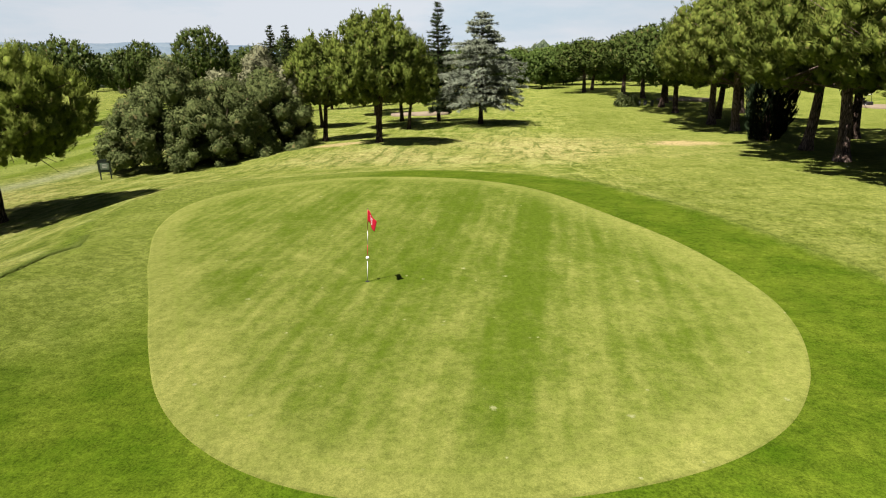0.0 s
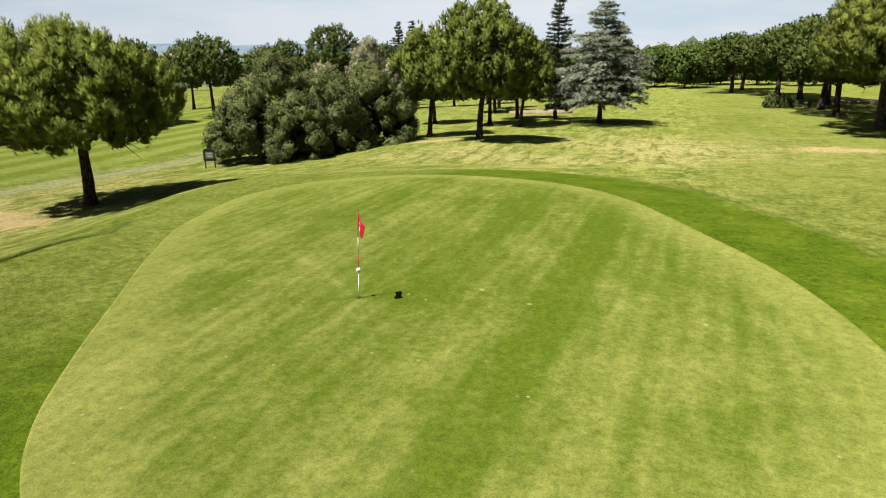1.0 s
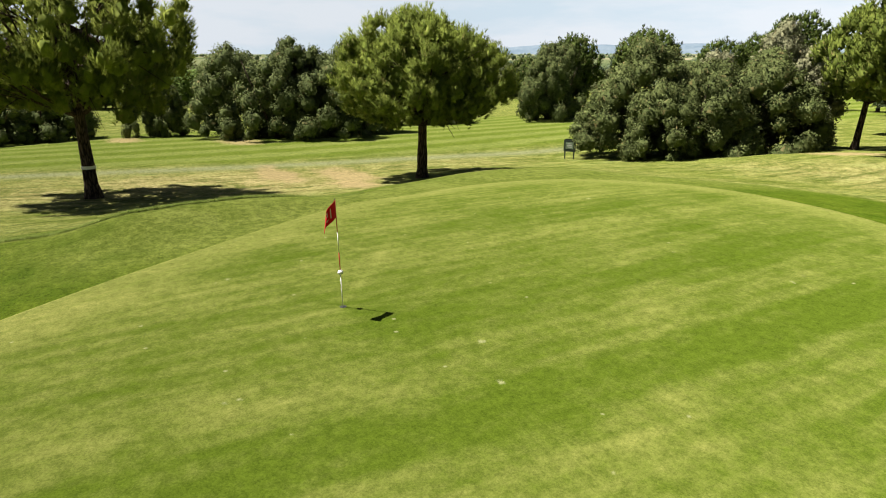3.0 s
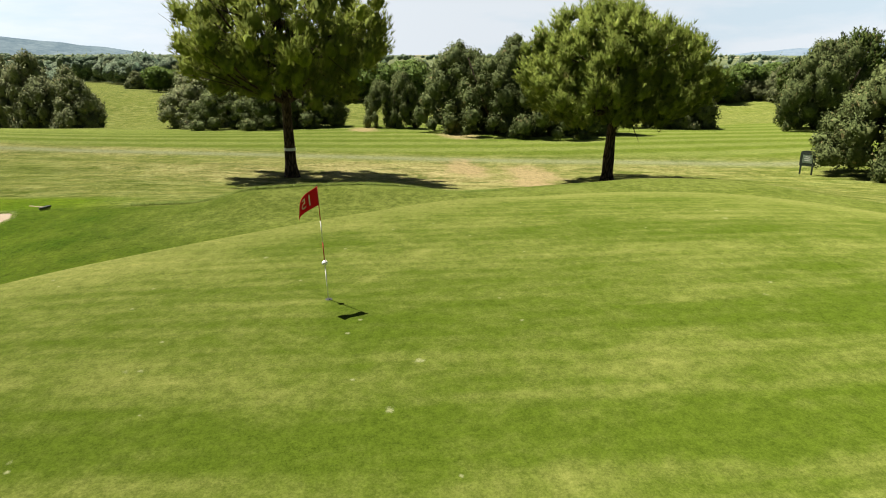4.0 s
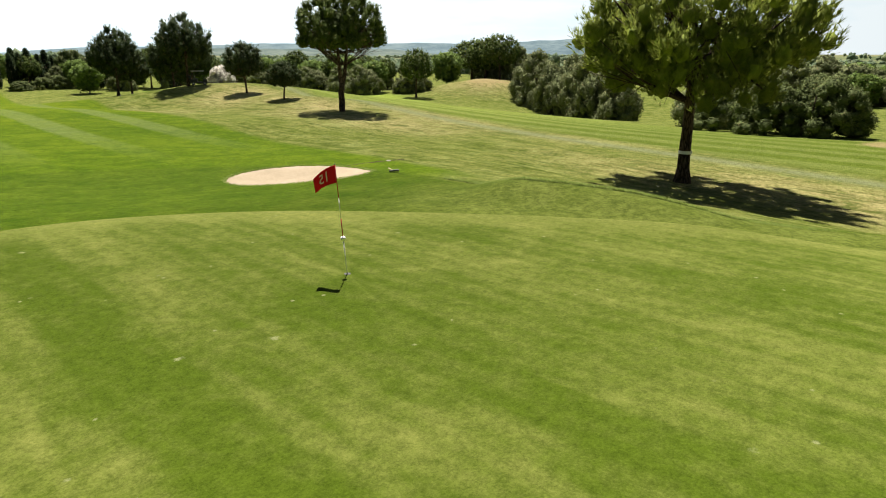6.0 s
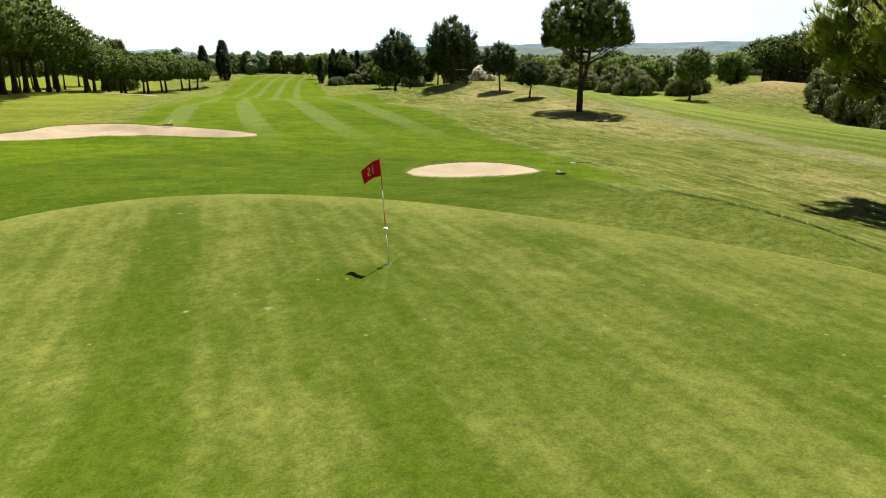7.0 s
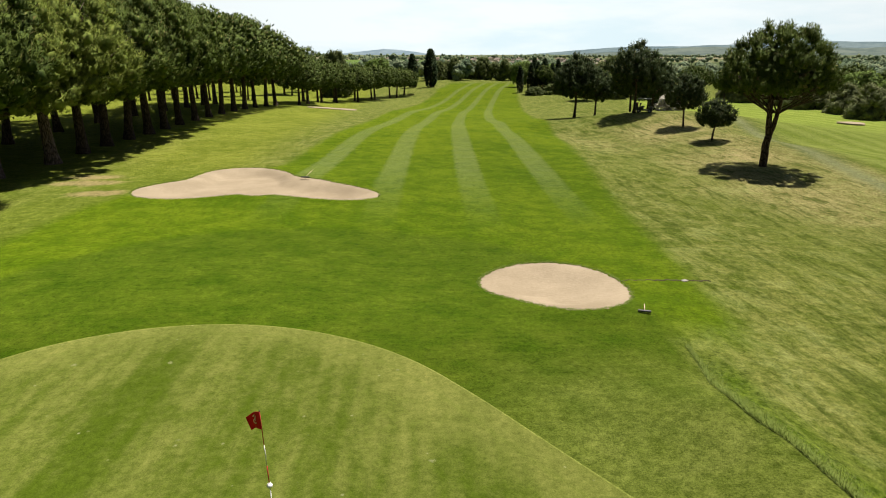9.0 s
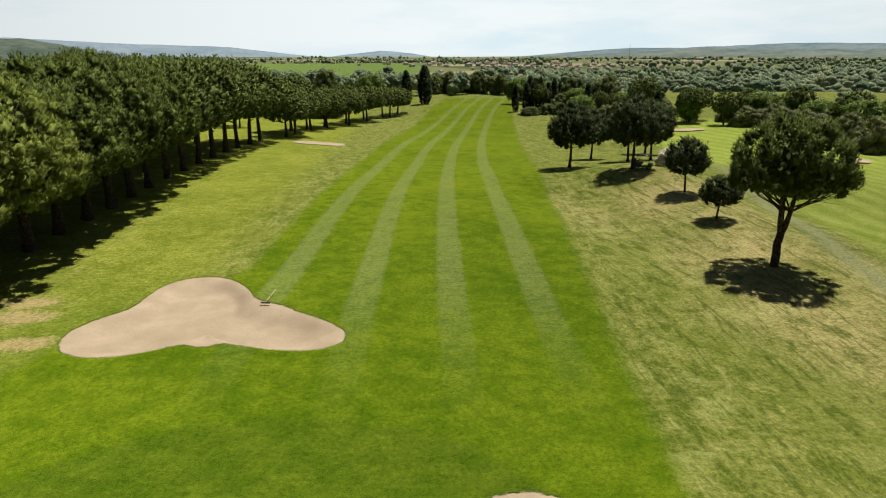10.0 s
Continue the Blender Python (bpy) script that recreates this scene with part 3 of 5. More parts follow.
def disc(at, terms, rings, spokes, lift, edge=0.0):
    """A sheet over the ground within an outline, rings finer towards the rim."""
    th = np.linspace(0, 2 * np.pi, spokes, endpoint=False)
    rim = wave(th, terms) + edge
    verts, dist = [(at[0], at[1], float(surface(at[0], at[1])) + lift)], [float(rim.mean())]
    for k in range(1, rings + 1):
        f = 1 - (1 - k / rings) ** 1.3
        x, y = at[0] + f * rim * np.cos(th), at[1] + f * rim * np.sin(th)
        verts += list(zip(x, y, surface(x, y) + lift))
        dist += list((1 - f) * rim)
    faces = [(0, 1 + j, 1 + (j + 1) % spokes) for j in range(spokes)]
    for k in range(rings - 1):
        a, b = 1 + k * spokes, 1 + (k + 1) * spokes
        faces += [(a + j, b + j, b + (j + 1) % spokes, a + (j + 1) % spokes) for j in range(spokes)]
    # a cut edge, down into the ground
    b = 1 + (rings - 1) * spokes
    low = len(verts)
    verts += [(x, y, z - lift - 0.05) for x, y, z in verts[b:b + spokes]]
    dist += [0.0] * spokes
    faces += [(b + j, low + j, low + (j + 1) % spokes, b + (j + 1) % spokes) for j in range(spokes)]
    return verts, faces, dist


v, f, d = disc(GREEN_AT, GREEN, 40, 240, 0.022)
green_mesh = mesh_of("putting_green", v, f, putting_turf())
mask(green_mesh, "rim", d)
tagged(new("putting_green", green_mesh), "closely mown pale putting green with mowing stripes", "putting green", kind="structure")


def sand_material():
    n = Nodes("bunker_sand")
    f, g = n.noise(9.0, 5.0, 0.65), n.noise(0.5, 3.0)
    rake = n.node("ShaderNodeTexWave", wave_type="RINGS", rings_direction="Z")
    rake.inputs["Scale"].default_value, rake.inputs["Distortion"].default_value = 1.7, 22.0
    rake.inputs["Detail"].default_value, rake.inputs["Detail Scale"].default_value = 3.0, 0.4
    n.put(n.stretched(0.9, 0.9, 0), rake.inputs["Vector"])
    c = n.mix(n.ramp(n.math("ADD", n.math("MULTIPLY", f, 0.4), n.math("MULTIPLY", g, 0.6)), 0.3, 0.7), (0.180, 0.148, 0.099), (0.256, 0.214, 0.150))
    c = n.mix(n.math("MULTIPLY", rake.outputs["Fac"], 0.14), c, (0.20, 0.15, 0.105))
    return n.finish(c, 0.9, n.bump(n.math("ADD", f, n.math("MULTIPLY", rake.outputs["Fac"], 0.13)), 0.5, 0.05), 0.0, 0.1)


SAND = sand_material()

def part(name, mesh, parent, label=""):
    ob = new(name, mesh)
    ob.parent = parent
    return tagged(ob, label)


def sand_trap(at, terms, lift, label):
    v, f, d = disc(at, terms, 22, 120, lift)
    tagged(new("bunker", mesh_of("bunker", v, f, SAND)), label, "bunker", "bunkers")


def dug_trap(at, terms, deep, label):
    """A bunker below the turf: a floor of sand and a lip of grass round it."""
    root = tagged(new("bunker"), label, "bunker", "bunkers")
    spokes, rings = 240, 26
    th = np.linspace(0, 2 * np.pi, spokes, endpoint=False)
    rim = wave(th, terms)
    verts, faces = [(at[0], at[1], ground_at(*at) - 0.03 - deep)], [(0, 1 + j, 1 + (j + 1) % spokes) for j in range(spokes)]
    for k in range(1, rings + 1):
        r = (rim + 0.25) * (1 - (1 - k / rings) ** 1.4)
        x, y = at[0] + r * np.cos(th), at[1] + r * np.sin(th)
        bank = step(rim - r, 0.0, 2.4)
        verts += list(zip(x, y, land(x, y) - 0.03 - deep * bank))
    for k in range(rings - 1):
        a, b = 1 + k * spokes, 1 + (k + 1) * spokes
        faces += [(a + j, b + j, b + (j + 1) % spokes, a + (j + 1) % spokes) for j in range(spokes)]
    part("sand", mesh_of("sand", verts, faces, SAND), root)
    # the lip: down into the sand, over a worn edge, out across the turf
    verts, faces = [], []
    rag = 0.035 * np.sin(17 * th) + 0.03 * np.sin(41 * th + 1) + 0.03 * np.sin(67 * th)
    for off, z in ((0.06, -0.30), (0.0, -0.06), (0.05, -0.022), (0.14, 0.004), (0.28, 0.018), (0.5, 0.022), (0.9, 0.018), (1.4, 0.008), (1.7, -0.05)):
        r = rim + rag * (1 if off < 0.4 else 0) + off
        x, y = at[0] + r * np.cos(th), at[1] + r * np.sin(th)
        verts += list(zip(x, y, land(x, y) + z))
    for k in range(8):
        a, b = k * spokes, (k + 1) * spokes
        faces += [(a + j, b + j, b + (j + 1) % spokes, a + (j + 1) % spokes) for j in range(spokes)]
    me = mesh_of("lip", verts, faces, TURF)
    xy = np.array(verts)
    turf_masks(me, xy[:, 0], xy[:, 1])
    part("lip", me, root, "grass lip of the bunker")


dug_trap(POT_AT, POT, 0.32, "oval greenside bunker of raked pale pink sand")
dug_trap(WING_AT, WING, 0.42, "large winged greenside bunker of smooth pale sand")
sand_trap(LONG_AT, LONG, 0.10, "fairway bunker of pale sand beside the pine row")
for bx, by, terms, words in ((-94.0, -115.5, (2.7, 0.4, 0.9, 0.2, 0.8), "small pale bunker on the neighbouring hole"), (-88.0, -176.0, (3.6, 0.6, -0.4, 1.2, 0.3), "small pale bunker by the farther green"),
                             (31.0, 100.0, (3.4, 0.5, 0.2, 1.4, 0.3), "pale bunker beyond the row of tall pines"), (-11.0, 74.0, (3.0, 0.4, 0.4, 1.2, 0.2), "pale bunker glimpsed behind the blue cedar"),
                             (62.0, 92.0, (4.0, 0.4, 0.2, 2.0, 0.2), "pale bunker on the hole beyond the pines")):
    sand_trap((bx, by), ripple(30, *terms), 0.30, words)


# ---- plants ----
def unit(v):
    return v / np.maximum(np.linalg.norm(v, axis=-1, keepdims=True), 1e-9)


def turned(tri, shade, verts):
    """Turns faces outward and gives their corners the normal of the bough."""
    n = np.cross(tri[:, 1] - tri[:, 0], tri[:, 2] - tri[:, 0])
    back = (n * shade).sum(1) < 0
    tri[back] = tri[back][:, ::-1]
    verts.append((tri, np.repeat(shade, tri.shape[1], 0)))


def leafage(name, heap, material):
    """One mesh from many blades and leaves, shaded by the boughs they sit on."""
    verts = np.concatenate([c.reshape(-1, 3) for c, _ in heap])
    faces, k = [], 0
    for c, _ in heap:
        n, m = c.shape[:2]
        faces += (np.arange(n * m).reshape(n, m) + k).tolist()
        k += n * m
    me = mesh_of(name, verts, faces, material)
    me.normals_split_custom_set_from_vertices(np.concatenate([s for _, s in heap]))
    return me


def tufts(rng, at, way, size, blades, spread, width, verts, shade=None):
    """Bursts of narrow pointed blades, one burst to a point."""
    n = len(at)
    for _ in range(blades):
        d = unit(way + spread * rng.normal(size=(n, 3)))
        side = unit(np.cross(d, rng.normal(size=(n, 3)))) * (size * width)[:, None]
        tip = at + d * (size * rng.uniform(0.7, 1.15, n))[:, None]
        back = at - d * (size * 0.12)[:, None]
        turned(np.stack([back - side, back + side, tip], 1), unit((way if shade is None else shade) + 0.18 * rng.normal(size=(n, 3))), verts)


def leaves(rng, at, way, size, count, spread, verts):
    """Small sprays of pointed leaves that lie along the outside of their bough."""
    n = len(at)
    for _ in range(count):
        face = unit(way + spread * rng.normal(size=(n, 3)))
        d = unit(np.cross(face, rng.normal(size=(n, 3))) + 0.35 * face)
        side = unit(np.cross(face, d)) * (size * 0.33)[:, None]
        root = at + rng.normal(size=(n, 3)) * (size * 0.45)[:, None]
        mid = root + d * (size * 0.5)[:, None]
        turned(np.stack([root, mid + side, root + d * size[:, None], mid - side], 1), unit(way + 0.22 * rng.normal(size=(n, 3))), verts)


def ball_of(fine):
    bm = bmesh.new()
    bmesh.ops.create_icosphere(bm, subdivisions=fine, radius=1.0)
    out = np.array([v.co[:] for v in bm.verts]), np.array([[v.index for v in f.verts] for f in bm.faces])
    bm.free()
    return out


BALLS = {1: ball_of(1), 2: ball_of(2)}


def clump(rng, c, r, out, stretch, face, verts, fine=2, rag=0.16):
    """The close-grown heart of a tuft of foliage, an uneven egg that points along out."""
    ball, tris = BALLS[fine]
    up = ball @ out
    v = ball * (1 + rag * rng.normal(size=len(ball)).clip(-1.8, 1.8))[:, None] + (stretch * np.maximum(up, -0.3))[:, None] * out
    n = unit(ball + 0.35 * face + 0.3 * rng.normal(size=ball.shape))
    verts.append((np.asarray(c) + r * v[tris], n[tris].reshape(-1, 3)))


def tube(points, radii, sides, verts, faces):
    """A tapered limb along some points."""
    k0 = len(verts)
    for i, (p, r) in enumerate(zip(points, radii)):
        d = Vector(points[min(i + 1, len(points) - 1)]) - Vector(points[max(i - 1, 0)])
        q = d.to_track_quat("Z", "Y")
        for j in range(sides):
            a = 2 * math.pi * j / sides
            rr = r * (1 + 0.10 * math.sin(3 * a + i) + 0.06 * math.sin(5 * a + 2 * i))
            verts.append(tuple(Vector(p) + q @ Vector((rr * math.cos(a), rr * math.sin(a), 0))))
    for i in range(len(points) - 1):
        for j in range(sides):
            a, b = k0 + i * sides + j, k0 + i * sides + (j + 1) % sides
            faces.append((a, b, b + sides, a + sides))
    faces.append(tuple(k0 + (len(points) - 1) * sides + j for j in range(sides)))


def tree(name, seed, label, category, group, wood, green, build):
    """A tree at the origin: its trunk with limbs, and its crown."""
    rng = np.random.default_rng(seed)
    wv, wf, lv = [], [], []
    build(rng, wv, wf, lv)
    root = tagged(new(name), label, category, group)
    part("trunk", mesh_of("trunk", wv, wf, wood), root)
    part("crown", leafage("crown", lv, green), root)
    return root


def trunk_line(rng, height, lean, steps=8, bend=0.12, heading=None):
    """Points up a slightly bent stem."""
    a = rng.uniform(0, 6.28) if heading is None else radians(heading)
    out = []
    for i in range(steps + 1):
        f = i / steps
        s = lean * f + bend * math.sin(3.0 * f + a) * f
        out.append((s * math.cos(a), s * math.sin(a), -0.25 + (height + 0.25) * f))
    return out


def pine(height, wide, bare, stem=0.28, lobes=200, dense=42, size=0.42, blades=6, lean=0.4, top=1.0, flare=1.5, thin=0.075, fork=0.0, heading=None, belly=0.78, inner=5.0, ragged=0.14, plump=1.0, limbs=22, stray=0.15):
    """A stone or Aleppo pine: bare stem, spreading limbs, a crown of many rounded upright needle clumps."""
    def build(rng, wv, wf, lv):
        deep = height - bare
        stemline = trunk_line(rng, fork or bare + deep * 0.55, lean, heading=heading)
        tube(stemline, [stem * (flare if i == 0 else 1.0) * (1 - (0.15 if fork else 0.62) * i / 8) for i in range(9)], 10, wv, wf)
        tipx, tipy, tipz = stemline[-1]
        cx, cy = (tipx * 1.5, tipy * 1.5) if fork else (tipx * 0.6, tipy * 0.6)
        mid = bare + deep * (0.36 if fork else 0.42)
        starts = [Vector(p) for p in stemline[4:]]
        if fork:
            starts = []
            a0 = rng.uniform(0, 3.1)
            for k in range(3):
                a = a0 + k * 2.2
                r = wide * (0.10, 0.13, 0.07)[k]
                pts = [Vector((tipx, tipy, tipz - 0.1))] + [Vector((tipx + (cx - tipx) * f + r * math.cos(a) * f ** 0.6, tipy + (cy - tipy) * f + r * math.sin(a) * f ** 0.6, tipz + (mid + deep * 0.25 - tipz) * f)) for f in (0.12, 0.3, 0.5, 0.75, 1.0)]
                tube(pts, [stem * w for w in (0.72, 0.62, 0.52, 0.42, 0.28, 0.08)], 8, wv, wf)
                starts += pts[2:5]
        # clumps all over the crown, each about as wide as its share of it
        gap = math.sqrt(2.7 * wide * (wide * 0.5 + deep * 0.5) / lobes)
        centres, rads = [], []
        for k in range(lobes):
            z = 1 - 2 * (k + 0.5) / lobes
            a = k * 2.39996 + rng.uniform(-0.3, 0.3)
            r = math.sqrt(max(0.0, 1 - z * z))
            if z < 0:
                r = r ** 0.55
                z *= belly
                if fork and z < -0.12:
                    continue
            k2 = rng.uniform(1.0 - ragged, 1.0) if rng.uniform() > stray else rng.uniform(0.55, 0.8)
            up = deep * ((0.64 if fork else 0.58) if z > 0 else (0.36 if fork else 0.42)) - gap * 0.35
            bulge = 1 + 0.07 * math.sin(3 * a + 4 * z) + 0.05 * math.sin(5 * a - 3 * z)
            reach = (wide / 2 - gap * 0.35) * k2 * r * bulge
            centres.append((cx + reach * math.cos(a), cy + reach * math.sin(a), mid + up * k2 * (abs(z) ** (1 / top)) * (1 if z > 0 else -1)))
            rads.append(gap * rng.uniform(0.44, 0.70) * plump)
        hub = np.array([cx, cy, mid - deep * 0.45])
        for c, r in zip(centres, rads):
            face = unit((np.array(c) - np.array([cx, cy, mid])) / np.array([1, 1, 0.7]))
            # an egg of needles that points out and up, open underneath
            out = unit(unit((np.array(c) - hub) / np.array([1, 1, 0.8])) + np.array([0, 0, 0.55]))
            m = max(8, int(dense * (r / (gap * 0.57)) ** 2))
            d = rng.normal(size=(m, 3))
            d = unit(d)
            along = d @ out
            d = d[along > -0.55]
            along = along[along > -0.55]
            m = len(d)
            clump(rng, c, r * 0.44, out, 0.7, face, lv, 2 if dense > 20 else 1, 0.30)
            at = np.array(c) + r * 0.9 * rng.uniform(0.42, 1.02, m)[:, None] * (d + (0.7 * along)[:, None] * out)
            tufts(rng, at, unit(0.55 * d + 0.55 * out + np.array([0, 0, 0.35])), size * rng.uniform(0.7, 1.2, m), blades, 0.36, thin, lv, unit(d + 0.40 * face))
        # the dense inside of the crown
        m = int(lobes * inner)
        z = rng.uniform(-0.15, 0.98, m)
        a = rng.uniform(0, 6.283, m)
        r = np.sqrt(1 - z * z) * rng.uniform(0.25, 0.70, m)
        at = np.stack([cx + wide / 2 * r * np.cos(a), cy + wide / 2 * r * np.sin(a), mid + deep * 0.58 * 0.74 * z * rng.uniform(0.5, 1.0, m)], 1)
        leaves(rng, at, unit(at - np.array([cx, cy, mid])), np.full(m, 0.12 + wide * 0.026) * rng.uniform(0.7, 1.3, m), 3, 0.35, lv)
        low = [i for i, c in enumerate(centres) if c[2] < mid + deep * 0.2]
        pick = rng.permutation(low)[:46] if fork else rng.permutation(len(centres))[:limbs]
        for i in pick:
            c = Vector(centres[i])
            s = starts[int(rng.integers(0, len(starts)))]
            bow = s.lerp(c, 0.5) + Vector((0, 0, -0.07 * (c - s).length))
            w = stem * rng.uniform(0.14, 0.26) if fork else stem * rng.uniform(0.20, 0.40)
            tube([s, s.lerp(bow, 0.5), bow, bow.lerp(c, 0.6), c], [w, w * 0.8, w * 0.6, w * 0.4, w * 0.15], 6, wv, wf)
            for _ in range(2):
                e = c + Vector(rng.normal(size=3)) * wide * 0.06
                tube([bow, bow.lerp(e, 0.5), e], [w * 0.35, w * 0.22, w * 0.07], 4, wv, wf)
    return build


def conifer(height, wide, bare, tiers, per, size, blades=5, droop=0.12, stem=0.22, power=1.0, dense=9, skirt=0.8, spray=0.16, fall=0.28):
    """A cedar or fir: level boughs in tiers, shorter towards the top."""
    def build(rng, wv, wf, lv):
        line = trunk_line(rng, height * 0.98, 0.15, 10, 0.05)
        tube(line, [stem * (1.35 if i == 0 else 1) * (1 - 0.93 * i / 10) for i in range(11)], 8, wv, wf)
        at, way, sz = [], [], []
        for t in range(tiers):
            f = (t + rng.uniform(-0.2, 0.2)) / tiers
            f = min(max(f, 0), 1)
            z = bare + (height - bare) * f
            reach = wide / 2 * (1 - f) ** power * min(1.0, skirt + 3.2 * (1 - skirt) * f) + 0.15
            for b in range(max(4, int(per * (1 - 0.5 * f)))):
                a = rng.uniform(0, 6.283)
                l = reach * rng.uniform(0.65, 1.1)
                rise = rng.uniform(0.02, 0.25) * (1 - f) + 0.4 * f
                p = [Vector((math.cos(a) * l * s, math.sin(a) * l * s, z + l * (rise * s - droop * 1.6 * s * s))) for s in (0.0, 0.35, 0.7, 1.0)]
                tube(p, [stem * 0.25 * (1 - 0.6 * f), stem * 0.17, stem * 0.1, 0.01], 4, wv, wf)
                m = max(4, int(l * dense))
                for q in range(m):
                    s = rng.uniform(0.18, 1.05)
                    base = Vector((math.cos(a) * l * s, math.sin(a) * l * s, z + l * (rise * s - droop * 1.6 * s * s)))
                    off = rng.normal() * l * spray * (1.15 - s)
                    base += Vector((-math.sin(a) * off, math.cos(a) * off, rng.normal() * 0.05))
                    at.append(base)
                    way.append((math.cos(a) * 0.7 + rng.normal() * 0.35, math.sin(a) * 0.7 + rng.normal() * 0.35, fall * rng.uniform(0.3, 1.2)))
                    sz.append(size * rng.uniform(0.7, 1.25))
        tufts(rng, np.array(at), unit(np.array(way)), np.array(sz), blades, 0.45, 0.11, lv, unit(np.array(way) * np.array([0.8, 0.8, 0.0]) + np.array([0, 0, 0.75])))
    return build


def column(height, wide, count, size):
    """A clipped-looking cypress: a tall spindle of upright sprays."""
    def build(rng, wv, wf, lv):
        tube([(0, 0, -0.2), (0, 0, height * 0.3), (0.05, 0, height * 0.9)], [wide * 0.09, wide * 0.07, 0.02], 8, wv, wf)
        f = rng.uniform(0, 1, count) ** 0.85
        prof = np.sin(np.pi * np.clip(0.10 + 0.90 * f, 0, 1)) ** 0.55 * (1 - 0.25 * f)
        a = rng.uniform(0, 6.283, count)
        lump = 1 + 0.10 * np.sin(3 * a + 9 * f) + 0.07 * np.sin(7 * a - 14 * f)
        r = wide / 2 * prof * lump * rng.uniform(0.72, 1.0, count)
        at = np.stack([r * np.cos(a), r * np.sin(a), 0.15 + (height - 0.15) * f], 1)
        way = unit(np.stack([0.45 * np.cos(a), 0.45 * np.sin(a), np.ones(count)], 1))
        tufts(rng, at, way, size * rng.uniform(0.7, 1.3, count), 4, 0.25, 0.14, lv)
    return build


def thicket(length, depth, height, domes, dense, size, count=4, lift=0.0, stems=0, masses=()):
    """A dense evergreen mass of rounded domes, leafy down to the ground."""
    def build(rng, wv, wf, lv):
        for _ in range(max(stems, 3)):
            x, y = rng.uniform(-0.3, 0.3) * length, rng.uniform(-0.3, 0.3) * depth
            tube([(x * 0.04, y * 0.04, -0.5), (x * 0.6, y * 0.6, height * 0.3), (x * 1.15, y * 1.15, height * 0.7)], [0.20, 0.12, 0.04], 6, wv, wf)
        for k in range(domes):
            f = (k + 0.5) / domes
            x = (f - 0.5) * length * 0.86 + rng.uniform(-0.5, 0.5)
            y = rng.uniform(-0.34, 0.34) * depth
            h = height * rng.uniform(0.62, 1.08) * (0.72 + 0.28 * math.sin(math.pi * f))
            w = max(depth * rng.uniform(0.34, 0.56), length / domes * 0.62)
            lobes = 40
            if masses:
                x, y, w, h = masses[k]
            for j in range(lobes):
                z = 1 - (j + 0.5) / lobes * 1.02
                a = j * 2.39996 + rng.uniform(-0.4, 0.4)
                r = max(0.0, 1 - max(z, 0) ** 1.8) ** 0.6
                s = rng.uniform(0.70, 1.0)
                c = np.array([x + w * r * s * math.cos(a), y + w * r * s * math.sin(a), lift + (h - lift) * (0.06 + 0.88 * z * rng.uniform(0.93, 1.05))])
                lr = min(w, 3.4) * rng.uniform(0.15, 0.36)
                m = max(10, int(dense * lr * lr))
                away = np.array([math.cos(a) * r, math.sin(a) * r, max(z, 0.1)])
                clump(rng, c + np.array([0, 0, max(0.0, 0.6 * lr - c[2])]), lr * 0.70, unit(away), 0.1, unit(away), lv)
                d = unit(rng.normal(size=(m, 3)) + np.array([math.cos(a) * 0.6 * r, math.sin(a) * 0.6 * r, 0.45]))
                at = c + d * lr * rng.uniform(0.78, 1.06, m)[:, None]
                at[:, 2] = np.maximum(at[:, 2], 0.05 + rng.uniform(-0.35, 0.25, m))
                leaves(rng, at, unit(d + np.array([0, 0, 0.12])), size * rng.uniform(0.7, 1.3, m), count, 0.42, lv)
    return build


def broadleaf(height, wide, bare, lobes, dense, size, stem=0.2):
    """A round-headed leafy tree."""
    def build(rng, wv, wf, lv):
        line = trunk_line(rng, bare + (height - bare) * 0.6, 0.3)
        tube(line, [stem * (1.4 if i == 0 else 1) * (1 - 0.7 * i / 8) for i in range(9)], 8, wv, wf)
        mid, deep = bare + (height - bare) * 0.5, (height - bare) / 2
        for k in range(lobes):
            z = 1 - 2 * (k + 0.5) / lobes
            a = k * 2.39996 + rng.uniform(-0.4, 0.4)
            r = math.sqrt(1 - z * z)
            s = rng.uniform(0.62, 0.95)
            c = np.array([wide / 2 * s * r * math.cos(a), wide / 2 * s * r * math.sin(a), mid + deep * s * z])
            if k % 4 == 0:
                tube([line[5], Vector(line[6]).lerp(Vector(c), 0.5), c], [stem * 0.35, stem * 0.2, 0.02], 5, wv, wf)
            lr = wide * rng.uniform(0.10, 0.17)
            m = max(8, int(dense * lr * lr))
            d = unit(rng.normal(size=(m, 3)) + np.array([0, 0, 0.4]))
            clump(rng, c, lr * 0.68, unit(c - np.array([0, 0, mid])), 0.1, unit(c - np.array([0, 0, mid])), lv)
            leaves(rng, c + d * lr * rng.uniform(0.7, 1.05, m)[:, None], d, size * rng.uniform(0.7, 1.3, m), 4, 0.7, lv)
    return build


def stand(ob, x, y, turn=0.0, size=1.0, tall=None, sink=0.05):
    ob.matrix_basis = pose(x, y, ground_at(x, y) - sink, 0, 0, turn) @ Matrix.Diagonal((size, size, tall or size, 1))
    return ob


def again(ob, x, y, turn=0.0, size=1.0, tall=None, sink=0.05):
    c = copy_thing(ob, Matrix())
    return stand(c, x, y, turn, size, tall, sink)


